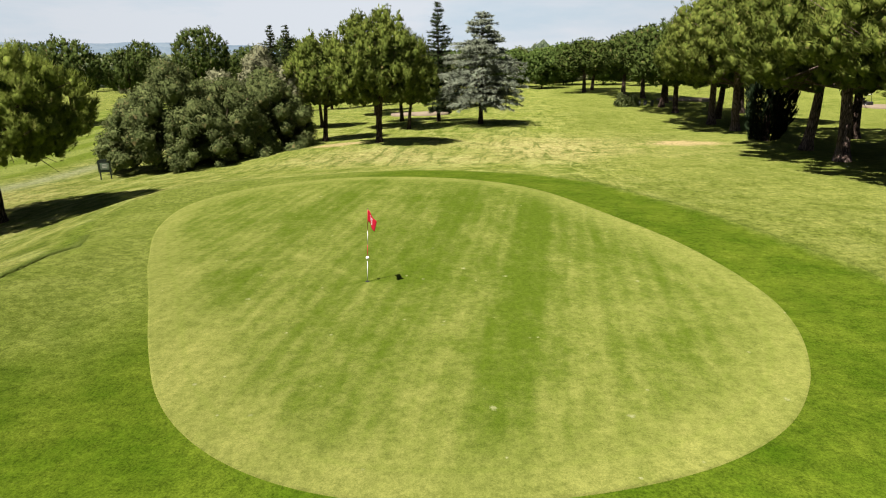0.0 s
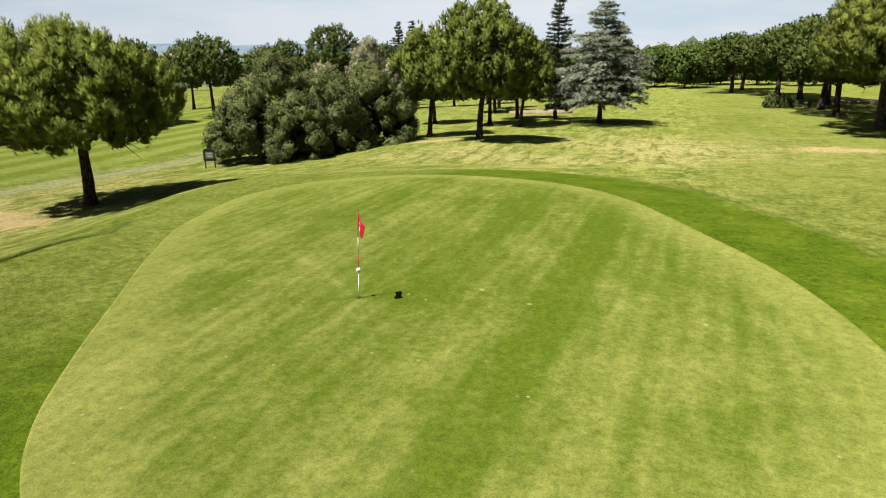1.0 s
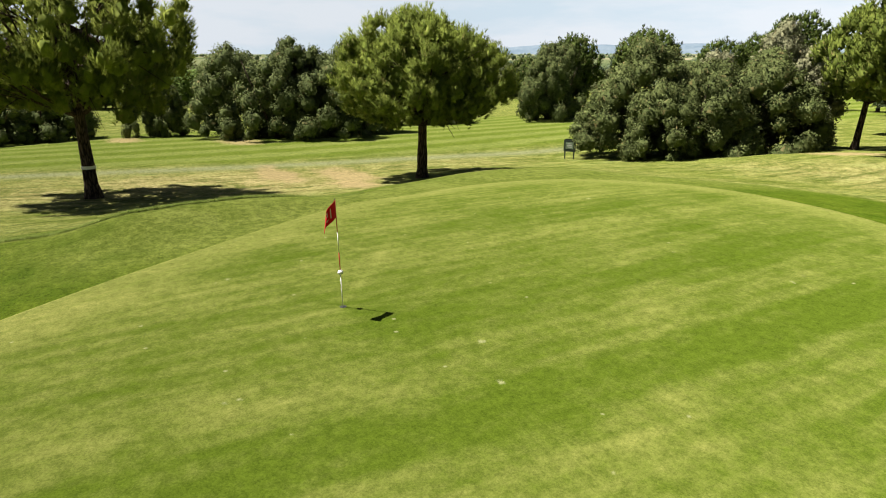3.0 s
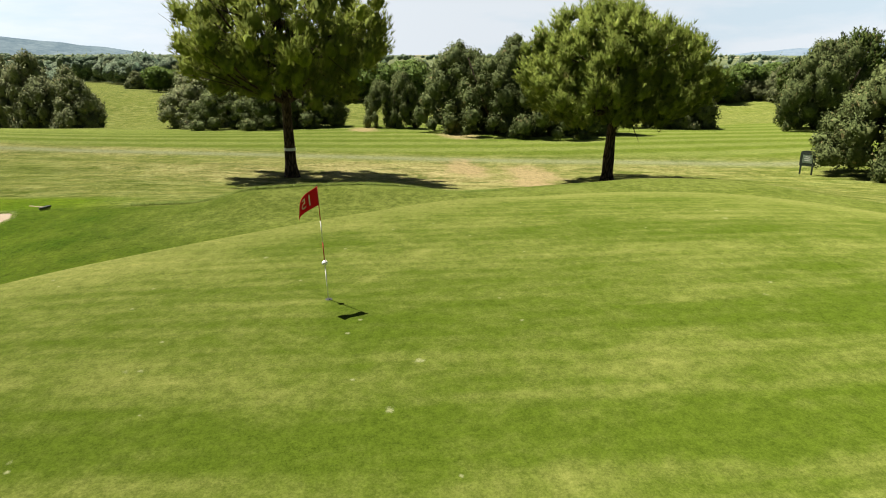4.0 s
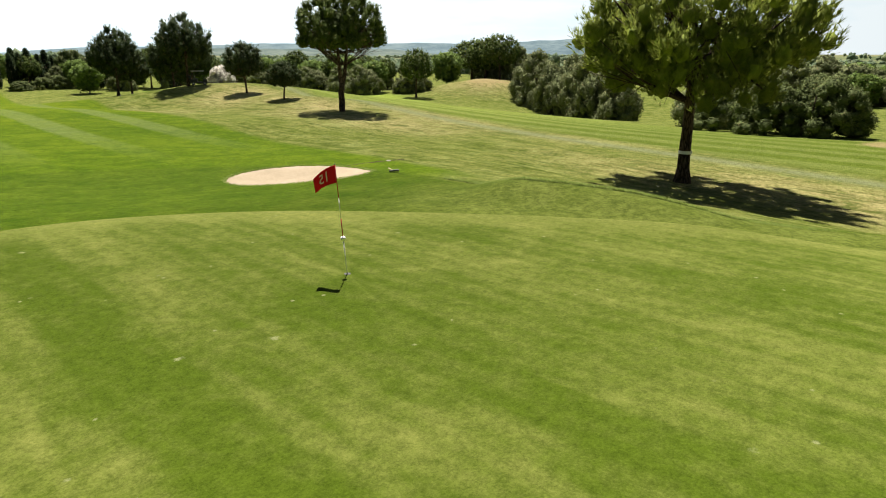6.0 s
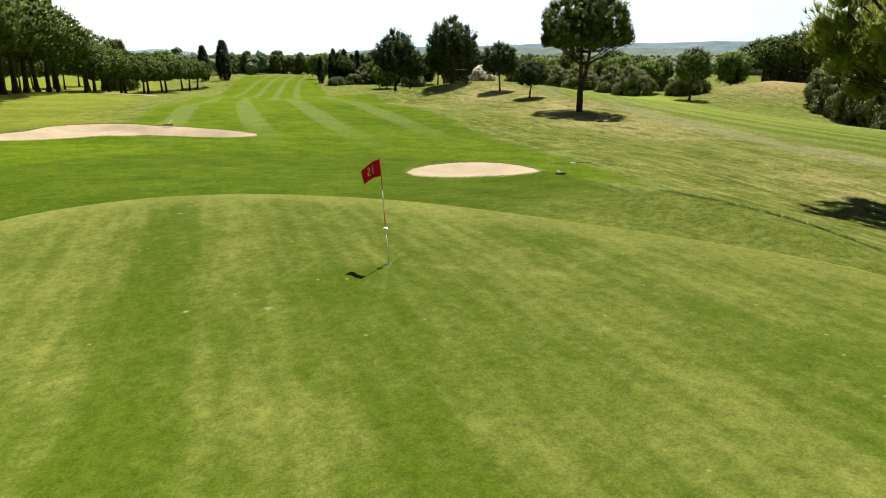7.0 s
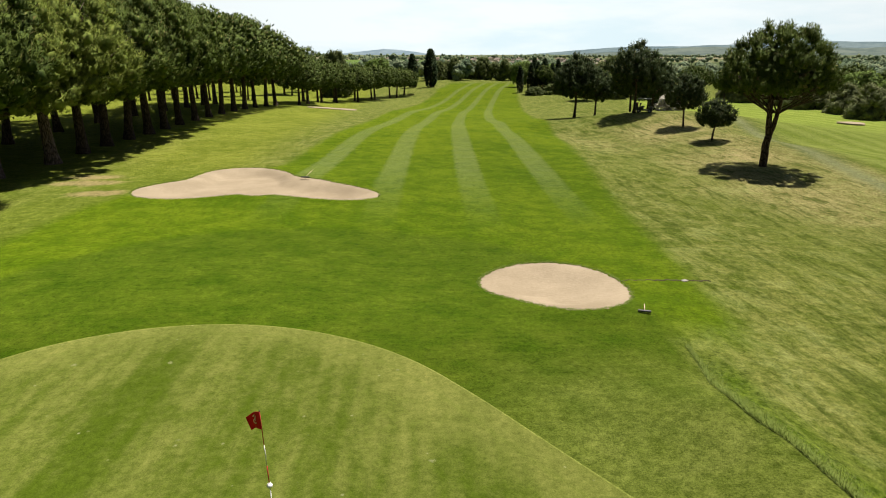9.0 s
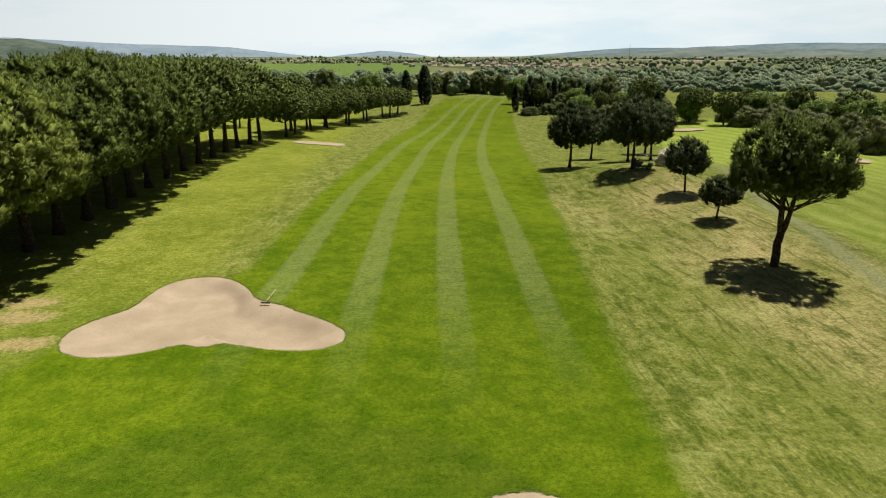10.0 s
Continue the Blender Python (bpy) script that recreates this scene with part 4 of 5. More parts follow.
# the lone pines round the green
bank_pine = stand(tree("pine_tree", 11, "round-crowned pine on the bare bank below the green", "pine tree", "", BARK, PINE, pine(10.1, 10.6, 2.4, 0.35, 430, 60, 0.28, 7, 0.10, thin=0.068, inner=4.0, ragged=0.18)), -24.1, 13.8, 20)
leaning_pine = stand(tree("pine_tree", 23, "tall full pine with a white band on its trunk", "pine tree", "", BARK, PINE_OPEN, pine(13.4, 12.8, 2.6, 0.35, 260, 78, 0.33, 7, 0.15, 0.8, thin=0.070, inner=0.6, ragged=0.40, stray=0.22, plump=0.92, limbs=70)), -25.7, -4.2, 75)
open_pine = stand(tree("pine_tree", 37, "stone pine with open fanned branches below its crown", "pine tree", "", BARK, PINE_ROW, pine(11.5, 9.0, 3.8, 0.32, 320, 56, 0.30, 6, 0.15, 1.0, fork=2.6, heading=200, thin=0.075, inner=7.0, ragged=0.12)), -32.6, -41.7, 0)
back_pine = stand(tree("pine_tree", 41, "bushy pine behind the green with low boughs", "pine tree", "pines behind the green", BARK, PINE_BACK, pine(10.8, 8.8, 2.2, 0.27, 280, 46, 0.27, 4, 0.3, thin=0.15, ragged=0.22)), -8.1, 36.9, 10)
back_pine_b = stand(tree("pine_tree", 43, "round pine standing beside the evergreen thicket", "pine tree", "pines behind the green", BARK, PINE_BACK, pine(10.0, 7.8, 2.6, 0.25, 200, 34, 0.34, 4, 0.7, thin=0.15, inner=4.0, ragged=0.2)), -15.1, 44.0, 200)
for x, y, a, s in ((-12.6, 56.0, 50, 0.95), (-8.3, 52.2, 120, 0.8), (-11.0, 62.5, 260, 1.0), (-17.4, 76.0, 310, 1.05), (-20.5, 60.0, 15, 0.9)):
    again(back_pine_b, x, y, a, s)

# thicket beside the green and the conifers behind it
stand(tree("evergreen_thicket", 51, "dense dark evergreen thicket leafy to the ground", "bush", "", BARK, OAK, thicket(12.4, 9.0, 7.6, 7, 120, 0.155, 5, masses=((-2.0, -2.7, 3.6, 7.9), (-4.6, -3.4, 3.0, 5.4), (0.6, -3.6, 2.8, 5.0), (1.4, 0.4, 3.4, 6.6), (3.6, 3.2, 3.5, 7.2), (4.9, 4.4, 2.4, 5.2), (-1.4, 0.9, 3.2, 6.8)))), -22.0, 35.2, 0)
stand(tree("flowering_shrub", 53, "tall pale flowering evergreen rising from the thicket", "bush", "pale flowering shrubs", BARK, OAK_PALE, thicket(6.4, 5.4, 9.8, 2, 120, 0.17, 5, masses=((0.0, 0.0, 2.9, 9.3), (2.2, 0.6, 2.2, 7.6)))), -20.6, 42.4, 0)
stand(tree("flowering_shrub", 54, "pale flowering evergreen rising from the thicket", "bush", "pale flowering shrubs", BARK, OAK_PALE, thicket(3.6, 3.2, 7.4, 2, 90, 0.19, 5, masses=((0.0, 0.0, 1.9, 7.9), (0.9, -1.2, 1.5, 7.2)))), -22.6, 37.6, 0)
stand(tree("blue_cedar", 61, "pale blue cedar with tiered drooping boughs", "cedar tree", "", BARK, CEDAR, conifer(12.0, 13.0, 2.0, 24, 13, 0.36, 6, 0.13, 0.26, 0.80, 15, 0.62, 0.24, -0.25)), -0.7, 55.0, 0)
fir = stand(tree("fir_tree", 62, "dark narrow fir rising behind the pines", "fir tree", "dark firs", BARK, PINE_DARK, conifer(13.4, 5.4, 1.2, 30, 11, 0.42, 5, 0.10, 0.22, 0.8, 10)), -5.9, 58.8, 0)
for x, y, a, s in ((-19, 84, 40, 1.15), (-29, 92, 90, 1.0), (-35, 88, 160, 1.05), (-41, 96, 200, 1.1), (-25, 99, 280, 1.2)):
    again(fir, x, y, a, s)

# the row of tall pines along the east side
SHAPES = ((13.6, 13.6, 3.4, 1.0), (13.2, 13.0, 3.1, 0.6), (14.2, 13.4, 3.6, 0.9), (13.4, 13.0, 3.3, 0.5))
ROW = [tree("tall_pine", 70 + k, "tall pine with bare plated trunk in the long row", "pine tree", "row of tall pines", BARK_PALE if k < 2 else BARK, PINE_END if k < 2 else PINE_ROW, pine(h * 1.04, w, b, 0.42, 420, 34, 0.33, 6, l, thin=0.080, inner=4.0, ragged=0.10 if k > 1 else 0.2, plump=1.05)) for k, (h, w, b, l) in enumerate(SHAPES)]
first = [(24.3, 26.5, 0, 0), (25.5, 34.9, 200, 1), (25.2, 51.0, 40, 0), (24.7, 57.9, 110, 1)]
for x, y, a, k in first:
    stand(ROW[k], x, y, a) if (k, a) in ((0, 0), (1, 200)) else again(ROW[k], x, y, a)
spots = [(27.5, 66), (24.5, 74.8), (24.6, 85), (27, 94), (25, 104), (23, 114), (16.5, 126), (19, 136), (33, 62), (34, 78), (33, 44), (34, 30), (25.2, 17), (24.6, 8), (24.3, -1), (24.2, -10), (24.0, -19), (24.6, -28), (25.4, -35.5),
         (24.9, -42.0), (25.2, -47.6), (25.3, -52.6), (25.4, -58.0), (25.3, -63.0), (25.5, -68.6), (25.6, -74.2), (25.6, -80.5), (25.6, -87.0), (25.6, -94.0), (25.5, -101), (25.6, -109), (25.4, -117), (25.0, -125), (24.4, -132)]
rng = np.random.default_rng(5)
used = {0, 1}
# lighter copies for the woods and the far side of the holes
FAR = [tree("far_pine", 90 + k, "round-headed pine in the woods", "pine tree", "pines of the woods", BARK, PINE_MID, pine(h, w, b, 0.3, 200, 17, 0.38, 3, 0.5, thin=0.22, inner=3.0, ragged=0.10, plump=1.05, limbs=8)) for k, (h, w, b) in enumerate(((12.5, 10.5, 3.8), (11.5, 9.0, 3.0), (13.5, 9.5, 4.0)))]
for i, (x, y) in enumerate(spots + [(34.0 + 0.6 * math.sin(k), 8 - 10.0 * k) for k in range(14)]):
    k = int(rng.integers(0, 2)) + (0 if y > 12 or -44 < y < -32 else 2)
    a, s = rng.uniform(0, 360), rng.uniform(0.96, 1.08)
    if k not in used:
        used.add(k)
        stand(ROW[k], x, y, a, s)
    elif x > 26.5 or y < -78 or y > 72:
        again(FAR[k % 3], x, y, a, s * 1.4, s * (0.94 + 0.18 * float(step(-y, 40, 75))))
    else:
        again(ROW[k], x, y, a, s * 1.1, s * (0.95 + 0.16 * float(step(-y, 40, 75))))
woods = [(21.5, -146), (20.5, -153), (22.5, -160), (19.0, -170), (21, -177), (16.5, -186), (18, -193), (11.5, -205), (13, -213), (6.5, -224), (8, -231), (1.5, -240), (-1, -247), (-4, -255),
         (-112.3, -112.4), (-62.5, 72), (-66, 60), (-52, 92), (-70, 98), (-80, 70), (-47, 120), (-60, 130), (-78, 120), (-95, 105), (-105, 80), (-35, 125), (-20, 120), (-5, 112), (-112, 60), (-90, 135)]
for k in range(46):
    woods.append((rng.uniform(62, 150), -14 - 5.6 * k + rng.uniform(-4, 4)))
for k in range(34):
    woods.append((rng.uniform(70, 140), 10 + 4.5 * k + rng.uniform(-4, 4)))
for k in range(16):
    woods.append((rng.uniform(36, 62), -150 - 7 * k + rng.uniform(-4, 4)))
for i, (x, y) in enumerate(woods):
    put = stand if i < 3 else again
    wide = rng.uniform(0.85, 1.1)
    put(FAR[i % 3], x, y, rng.uniform(0, 360), wide * (1.3 if i < 14 else 1.0), wide * (0.92 if i < 14 else 1.0))

# young dark pines on the knoll
KNOLL = tree("young_pine", 101, "small dark round pine on the sunburnt knoll", "pine tree", "dark pines on the knoll", BARK, PINE_DARK, pine(6.2, 5.0, 1.6, 0.14, 120, 26, 0.28, 5, 0.2, thin=0.10))
stand(KNOLL, -36.0, -65.2, 30)
again(KNOLL, -34.2, -54.2, 150, 0.80, 0.68)
OLDER = tree("knoll_pine", 103, "dark spreading pine on the knoll by the fairway", "pine tree", "dark pines on the knoll", BARK, PINE_DARK, pine(9.6, 7.8, 2.0, 0.22, 150, 26, 0.38, 5, 0.3, 0.8, thin=0.10, ragged=0.25))
stand(OLDER, -29.2, -88.8, 0)
again(OLDER, -34.6, -78.0, 130, 1.0)
again(OLDER, -39.5, -93.0, 220, 0.95)
again(OLDER, -45.5, -99.0, 300, 1.0)
again(OLDER, -37.0, -104.0, 70, 0.9)
again(OLDER, -52.0, -118.0, 20, 1.1)

# cypresses
CYP = tree("cypress_tree", 111, "dark columnar cypress beside the tall pines", "cypress tree", "cypresses", BARK, CYPRESS, column(9.5, 4.3, 4200, 0.42))
stand(CYP, 25.0, 42.3, 0)
SPIRE = tree("cypress_tree", 113, "slim dark cypress at the end of the fairway", "cypress tree", "cypresses", BARK, CYPRESS, column(11.0, 3.0, 1500, 0.6))
stand(SPIRE, -52.0, -236.0)
for x, y, s in ((-55, -238, 0.9), (-58, -240, 1.0), (-61, -240, 0.85), (-64, -243, 0.95), (-67, -246, 0.8), (-71, -222, 0.9), (-74, -224, 0.8), (-56, -250, 1.0), (-49, -242, 0.8), (-79, -180, 0.9), (-66, -150, 0.7)):
    again(SPIRE, x, y, 40 * s, 1.2 * s, 1.12 * s)
again(SPIRE, -8.2, -282.7, 20, 1.65, 1.27)
again(SPIRE, -16.1, -281.0, 70, 2.1, 1.45)

# evergreen groups along the neighbouring hole
GROVE = tree("evergreen_grove", 121, "dense dark evergreen grove along the neighbouring hole", "bush", "evergreen groves", BARK, OAK, thicket(15.0, 9.0, 10.5, 6, 84, 0.19, 4, 0.0, 5))
stand(GROVE, -57.0, 13.6, 70, 1.0, 1.08)
MASS = tree("evergreen_grove", 122, "rounded leafy evergreens along the neighbouring hole", "bush", "evergreen groves", BARK, OAK, thicket(9.0, 7.0, 7.4, 4, 110, 0.18, 4, 0.0, 3))
stand(MASS, -57.5, 22.0, 60, 1.0, 1.35)
for x, y, a, w, t in ((21.5, -236.0, 30, 1.25, 2.2), (-22.0, -333.0, 10, 1.2, 1.25), (-30.0, -338.0, 80, 1.2, 1.45), (-38.0, -341.0, 150, 1.1, 1.3), (-46.0, -338.0, 40, 1.2, 1.5), (-55.0, -328.0, 95, 1.2, 1.4), (-72.0, -243.0, 0, 1.2, 1.6), (-82.0, -238.0, 60, 1.3, 1.75), (-62.0, -230.0, 120, 0.9, 0.6), (-52.5, -231.0, 20, 0.8, 0.4)):
    again(MASS, x, y, a, w, t)
CLUMP = tree("evergreen_grove", 123, "rounded grey-green evergreens on the far side of the neighbouring hole", "bush", "evergreen groves", BARK, OAK_GREY, thicket(9.0, 7.0, 7.4, 4, 64, 0.26, 3, 0.0, 3))
stand(CLUMP, -84.0, -24.0, 55, 1.05, 0.9)
for ob, x, y, a, s, t in ((MASS, -63.0, 55.0, 80, 1.05, 1.4), (MASS, -65.5, 2.6, 30, 0.52, 0.86), (MASS, -68.5, -9.0, 60, 1.0, 0.85), (MASS, -74.0, -16.0, 50, 1.0, 0.8),
                          (CLUMP, -111.0, -52.0, 20, 1.1, 1.25), (CLUMP, -118.0, -64.0, 60, 1.25, 1.85), (CLUMP, -126.0, -76.0, 130, 1.2, 1.75), (CLUMP, -134.0, -88.0, 60, 1.5, 1.7), (CLUMP, -166.0, -118.0, 60, 1.5, 1.6), (CLUMP, -170.0, -132.0, 60, 1.6, 1.7), (CLUMP, -114.5, -57.5, 100, 1.1, 1.5), (CLUMP, -122.0, -70.0, 90, 1.2, 1.45), (CLUMP, -131.0, -82.0, 20, 1.3, 1.5),
                          (CLUMP, -70.0, 38.0, 80, 1.0, 1.2), (CLUMP, -72.0, 25.0, 10, 1.0, 1.0), (CLUMP, -108, -127, 20, 1.1, 1.0), (CLUMP, -112, -141, 50, 1.1, 0.95), (CLUMP, -111, -155, 20, 1.2, 0.9), (CLUMP, -112, -168, 10, 1.1, 0.9), (CLUMP, -121, -122, 0, 1.0, 0.9), (CLUMP, -109, -181, 0, 1.1, 0.8)):
    again(ob, x, y, a, s, t)
again(FAR[1], -158, -127, 30, 1.6, 1.25)
again(FAR[0], -162, -136, 80, 1.5, 1.2)
again(FAR[2], -156, -119, 140, 1.4, 1.1)
LEAFY = tree("leafy_tree", 131, "round light-green broadleaf tree at the edge of the woods", "tree", "leafy trees", BARK, BROAD, broadleaf(9.5, 9.0, 1.2, 46, 24, 0.60))
stand(LEAFY, 8, 150)
for x, y, a, s in ((1, 158, 40, 1.0), (14, 162, 90, 1.1), (-8, 166, 200, 1.1), (24, 158, 20, 1.0), (32, 150, 310, 0.9), (-117, -134, 0, 0.9), (-118, -148, 100, 1.0), (-64, -205, 50, 0.9), (-116, -163, 150, 0.9), (-34, 150, 250, 1.2), (8, -300, 140, 1.2), (-56, -275, 140, 1.1), (-66, -262, 220, 1.0), (45, 160, 80, 1.1), (60, 150, 10, 1.1)):
    again(LEAFY, x, y, a, s)

# the edge of the woods behind the neighbouring green
rng = np.random.default_rng(17)
for k in range(34):
    f = k / 33
    x, y = -62 - 75 * f - 40 * f * (1 - f) + rng.uniform(-7, 7), -232 + 95 * f + rng.uniform(-9, 9)
    kind = (FAR[k % 3], LEAFY, CLUMP, FAR[(k + 1) % 3])[k % 4]
    again(kind, x, y, rng.uniform(0, 360), rng.uniform(0.7, 1.05))

# ---- distance ----
def crown_material():
    """Tree crowns far off: leafy clumps; lit tops, dark hollows and haze painted on."""
    n = Nodes("hazed_distant_crowns")
    isle = n.node("ShaderNodeNewGeometry").outputs["Random Per Island"]
    leaf, clump = n.noise(1.5, 4.0, 0.7), n.noise(0.42, 3.0, 0.6)
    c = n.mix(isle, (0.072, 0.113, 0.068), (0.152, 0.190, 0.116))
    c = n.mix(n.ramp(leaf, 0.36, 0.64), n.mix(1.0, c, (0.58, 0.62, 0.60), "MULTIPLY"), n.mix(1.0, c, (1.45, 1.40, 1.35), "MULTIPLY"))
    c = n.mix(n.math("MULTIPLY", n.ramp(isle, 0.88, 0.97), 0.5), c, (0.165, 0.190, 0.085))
    return n.finish(c, 0.9, n.bump(n.math("ADD", leaf, n.math("MULTIPLY", clump, 2.0)), 1.0, 1.6), 0.0, 0.05)


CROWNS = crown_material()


def far_woods():
    """Woods and hedges of the plain, too many to count."""
    rng = np.random.default_rng(7)
    pts = []
    for _ in range(9500):
        a = rng.uniform(0, 2 * np.pi)
        r = 190 + 2900 * rng.uniform() ** 1.4
        x, y = r * math.cos(a), -60 + r * math.sin(a)
        west = -150 - 130 * float(step(-y, 20, 140))
        if west < x < 195 and -345 < y < 235:
            continue
        if noise.noise(Vector((x / 260, y / 160, 3))) < (-0.22 if r < 600 else -0.06):
            continue
        pts.append((x, y, rng.uniform(6, 13)))
    # hedgerows and lines of trees between the fields
    for _ in range(120):
        a, r, turn = radians(rng.uniform(185, 330)), rng.uniform(620, 2700), rng.uniform(-0.35, 0.35) + (1.57 if rng.uniform() < 0.25 else 0.0)
        x0, y0 = r * math.cos(a), -60 + r * math.sin(a)
        for k in range(int(rng.uniform(14, 46))):
            pts.append((x0 + 9.5 * k * math.cos(turn) + rng.normal() * 2, y0 + 9.5 * k * math.sin(turn) + rng.normal() * 2, rng.uniform(4.5, 9.5)))
    # the belt close behind the groves
    for _ in range(900):
        x, y = rng.uniform(-330, -135), rng.uniform(-130, 170)
        if x > -150 - 130 * float(step(-y, 20, 140)):
            continue
        pts.append((x, y, rng.uniform(7, 13)))
    for _ in range(500):
        a = rng.uniform(0, 2 * np.pi)
        x, y = rng.uniform(-150, 190), rng.uniform(175, 330)
        pts.append((x, y, rng.uniform(8, 13)))
    for _ in range(300):
        pts.append((rng.uniform(150, 260), rng.uniform(-320, 240), rng.uniform(9, 13)))
    for _ in range(330):
        pts.append((rng.uniform(-230, 90), rng.uniform(-400, -322), rng.uniform(6, 11)))
    # the thick woods in the valley to the south-west
    for _ in range(1900):
        x, y = rng.uniform(-900, -140), rng.uniform(-1100, -215)
        if x > -60 + 0.55 * (y + 215) and y > -345 and x > -230:
            continue
        pts.append((x, y, rng.uniform(7, 13) * (0.6 if x > -430 and y > -560 else 1.0)))
    pts = [p for p in pts if not any(((p[0] - a) / (b * 1.25)) ** 2 + ((p[1] - c) / (d * 1.25)) ** 2 < 1 for a, c, b, d in (CROP, STUBBLE))]
    pts = [p for p in pts if ((p[0] + 300) / 330) ** 2 + ((p[1] + 1230) / 190) ** 2 > 1 or rng.uniform() < 0.25]
    pts = np.array(pts)
    d = np.hypot(pts[:, 0], pts[:, 1])
    for k, (x, y, h) in enumerate(pts[d < 225]):
        again((LEAFY, CLUMP)[k % 2], x, y, rng.uniform(0, 360), h / (10.0, 8.0)[k % 2], h / (12.0, 9.0)[k % 2])
    pts, d = pts[d >= 225], d[d >= 225]
    z = land(pts[:, 0], pts[:, 1])
    lv, verts, faces, total = [], [], [], 0
    for low, high, fine in ((0, 420, 1), (420, 560, 2), (560, 9000, 1)):
        ball, tris = BALLS[fine]
        for k in np.nonzero((d >= low) & (d < high))[0]:
            px, py, h = pts[k]
            wide = h * rng.uniform(0.42, 0.62)
            for b in range(6 if low == 0 else 1):
                lump = 1 + 0.24 * rng.normal(size=len(ball)).clip(-1.6, 1.6)
                v = ball * lump[:, None] * np.array([wide, wide, h * 0.52])
                mid = np.array([px, py, z[k] + h * 0.50])
                if low == 0:
                    way = unit(rng.normal(size=3) + np.array([0, 0, 0.45]))
                    v = v * rng.uniform(0.38, 0.56)
                    mid = mid + way * np.array([wide, wide, h * 0.42]) * rng.uniform(0.4, 0.72)
                faces.append(tris + total)
                total += len(ball)
                verts.append(v + mid)
    near = d < 420
    p, h, zz = pts[near], pts[near, 2], z[near]
    for _ in range(36):
        n = len(p)
        v = unit(rng.normal(size=(n, 3)) + np.array([0, 0, 0.5]))
        at = np.stack([p[:, 0], p[:, 1], zz + h * 0.52], 1) + v * np.stack([h * 0.5, h * 0.5, h * 0.50], 1) * rng.uniform(0.75, 1.05, n)[:, None]
        leaves(rng, at, v, rng.uniform(0.5, 0.9, n), 1, 0.7, lv)
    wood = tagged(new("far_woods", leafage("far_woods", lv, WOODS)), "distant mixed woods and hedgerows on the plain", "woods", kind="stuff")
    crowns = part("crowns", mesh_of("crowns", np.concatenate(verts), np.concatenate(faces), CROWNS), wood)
    tagged(crowns, kind="stuff")


far_woods()


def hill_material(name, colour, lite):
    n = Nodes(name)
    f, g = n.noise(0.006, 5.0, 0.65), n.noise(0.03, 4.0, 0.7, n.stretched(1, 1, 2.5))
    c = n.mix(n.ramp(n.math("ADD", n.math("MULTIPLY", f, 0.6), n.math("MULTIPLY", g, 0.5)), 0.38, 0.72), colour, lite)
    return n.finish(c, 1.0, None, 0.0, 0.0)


def hills(name, label, reach, low, high, grain, seed, start, end, material, lean=0.0, taper=6):
    """A ridge far out, from one bearing to another (degrees from east)."""
    cols, rows = 220, 6
    verts, faces = [], []
    for i in range(cols + 1):
        f = i / cols
        a = radians(start + (end - start) * f)
        top = low + (high - low) * (0.5 + 0.5 * noise.noise(Vector((grain * f, seed, 0)))) + 0.12 * (high - low) * noise.noise(Vector((grain * 6 * f, seed, 5)))
        top *= (1 + lean * (2 * f - 1)) * min(1, taper * f, taper * (1 - f)) ** 0.7
        for j in range(rows):
            g = j / (rows - 1)
            r = reach - 500 * (1 - g)
            verts.append((r * math.cos(a), r * math.sin(a), -20 + (top + 20) * g ** 0.8))
    for i in range(cols):
        for j in range(rows - 1):
            k = i * rows + j
            faces.append((k, k + rows, k + rows + 1, k + 1))
    tagged(new(name, mesh_of(name, verts, faces, material)), label, "hills", kind="structure")


# air haze is painted into the hill colours, bluer and paler with distance
HAZE = hill_material("haze_blue_hills", (0.092, 0.134, 0.168), (0.142, 0.186, 0.215))
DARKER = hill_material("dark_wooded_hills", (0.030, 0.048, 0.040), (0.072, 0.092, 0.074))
HAZE_SLATE = hill_material("haze_slate_hills", (0.062, 0.094, 0.112), (0.112, 0.150, 0.160))
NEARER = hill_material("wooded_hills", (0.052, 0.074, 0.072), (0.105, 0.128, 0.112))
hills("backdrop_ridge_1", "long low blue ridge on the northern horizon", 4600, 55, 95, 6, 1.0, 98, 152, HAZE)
hills("backdrop_ridge_2", "long blue hills along the south-western horizon", 4600, 66, 108, 7, 2.0, 198, 260, HAZE_SLATE, -0.35)
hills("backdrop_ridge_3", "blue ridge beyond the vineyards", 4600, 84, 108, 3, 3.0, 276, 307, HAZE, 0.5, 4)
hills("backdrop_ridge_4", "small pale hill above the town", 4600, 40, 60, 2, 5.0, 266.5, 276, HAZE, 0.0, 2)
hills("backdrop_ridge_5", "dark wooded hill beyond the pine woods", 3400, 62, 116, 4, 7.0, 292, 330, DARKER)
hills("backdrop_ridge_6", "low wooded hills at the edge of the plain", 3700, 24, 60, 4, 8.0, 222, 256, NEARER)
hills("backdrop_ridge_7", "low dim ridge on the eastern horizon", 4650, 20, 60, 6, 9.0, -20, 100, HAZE)


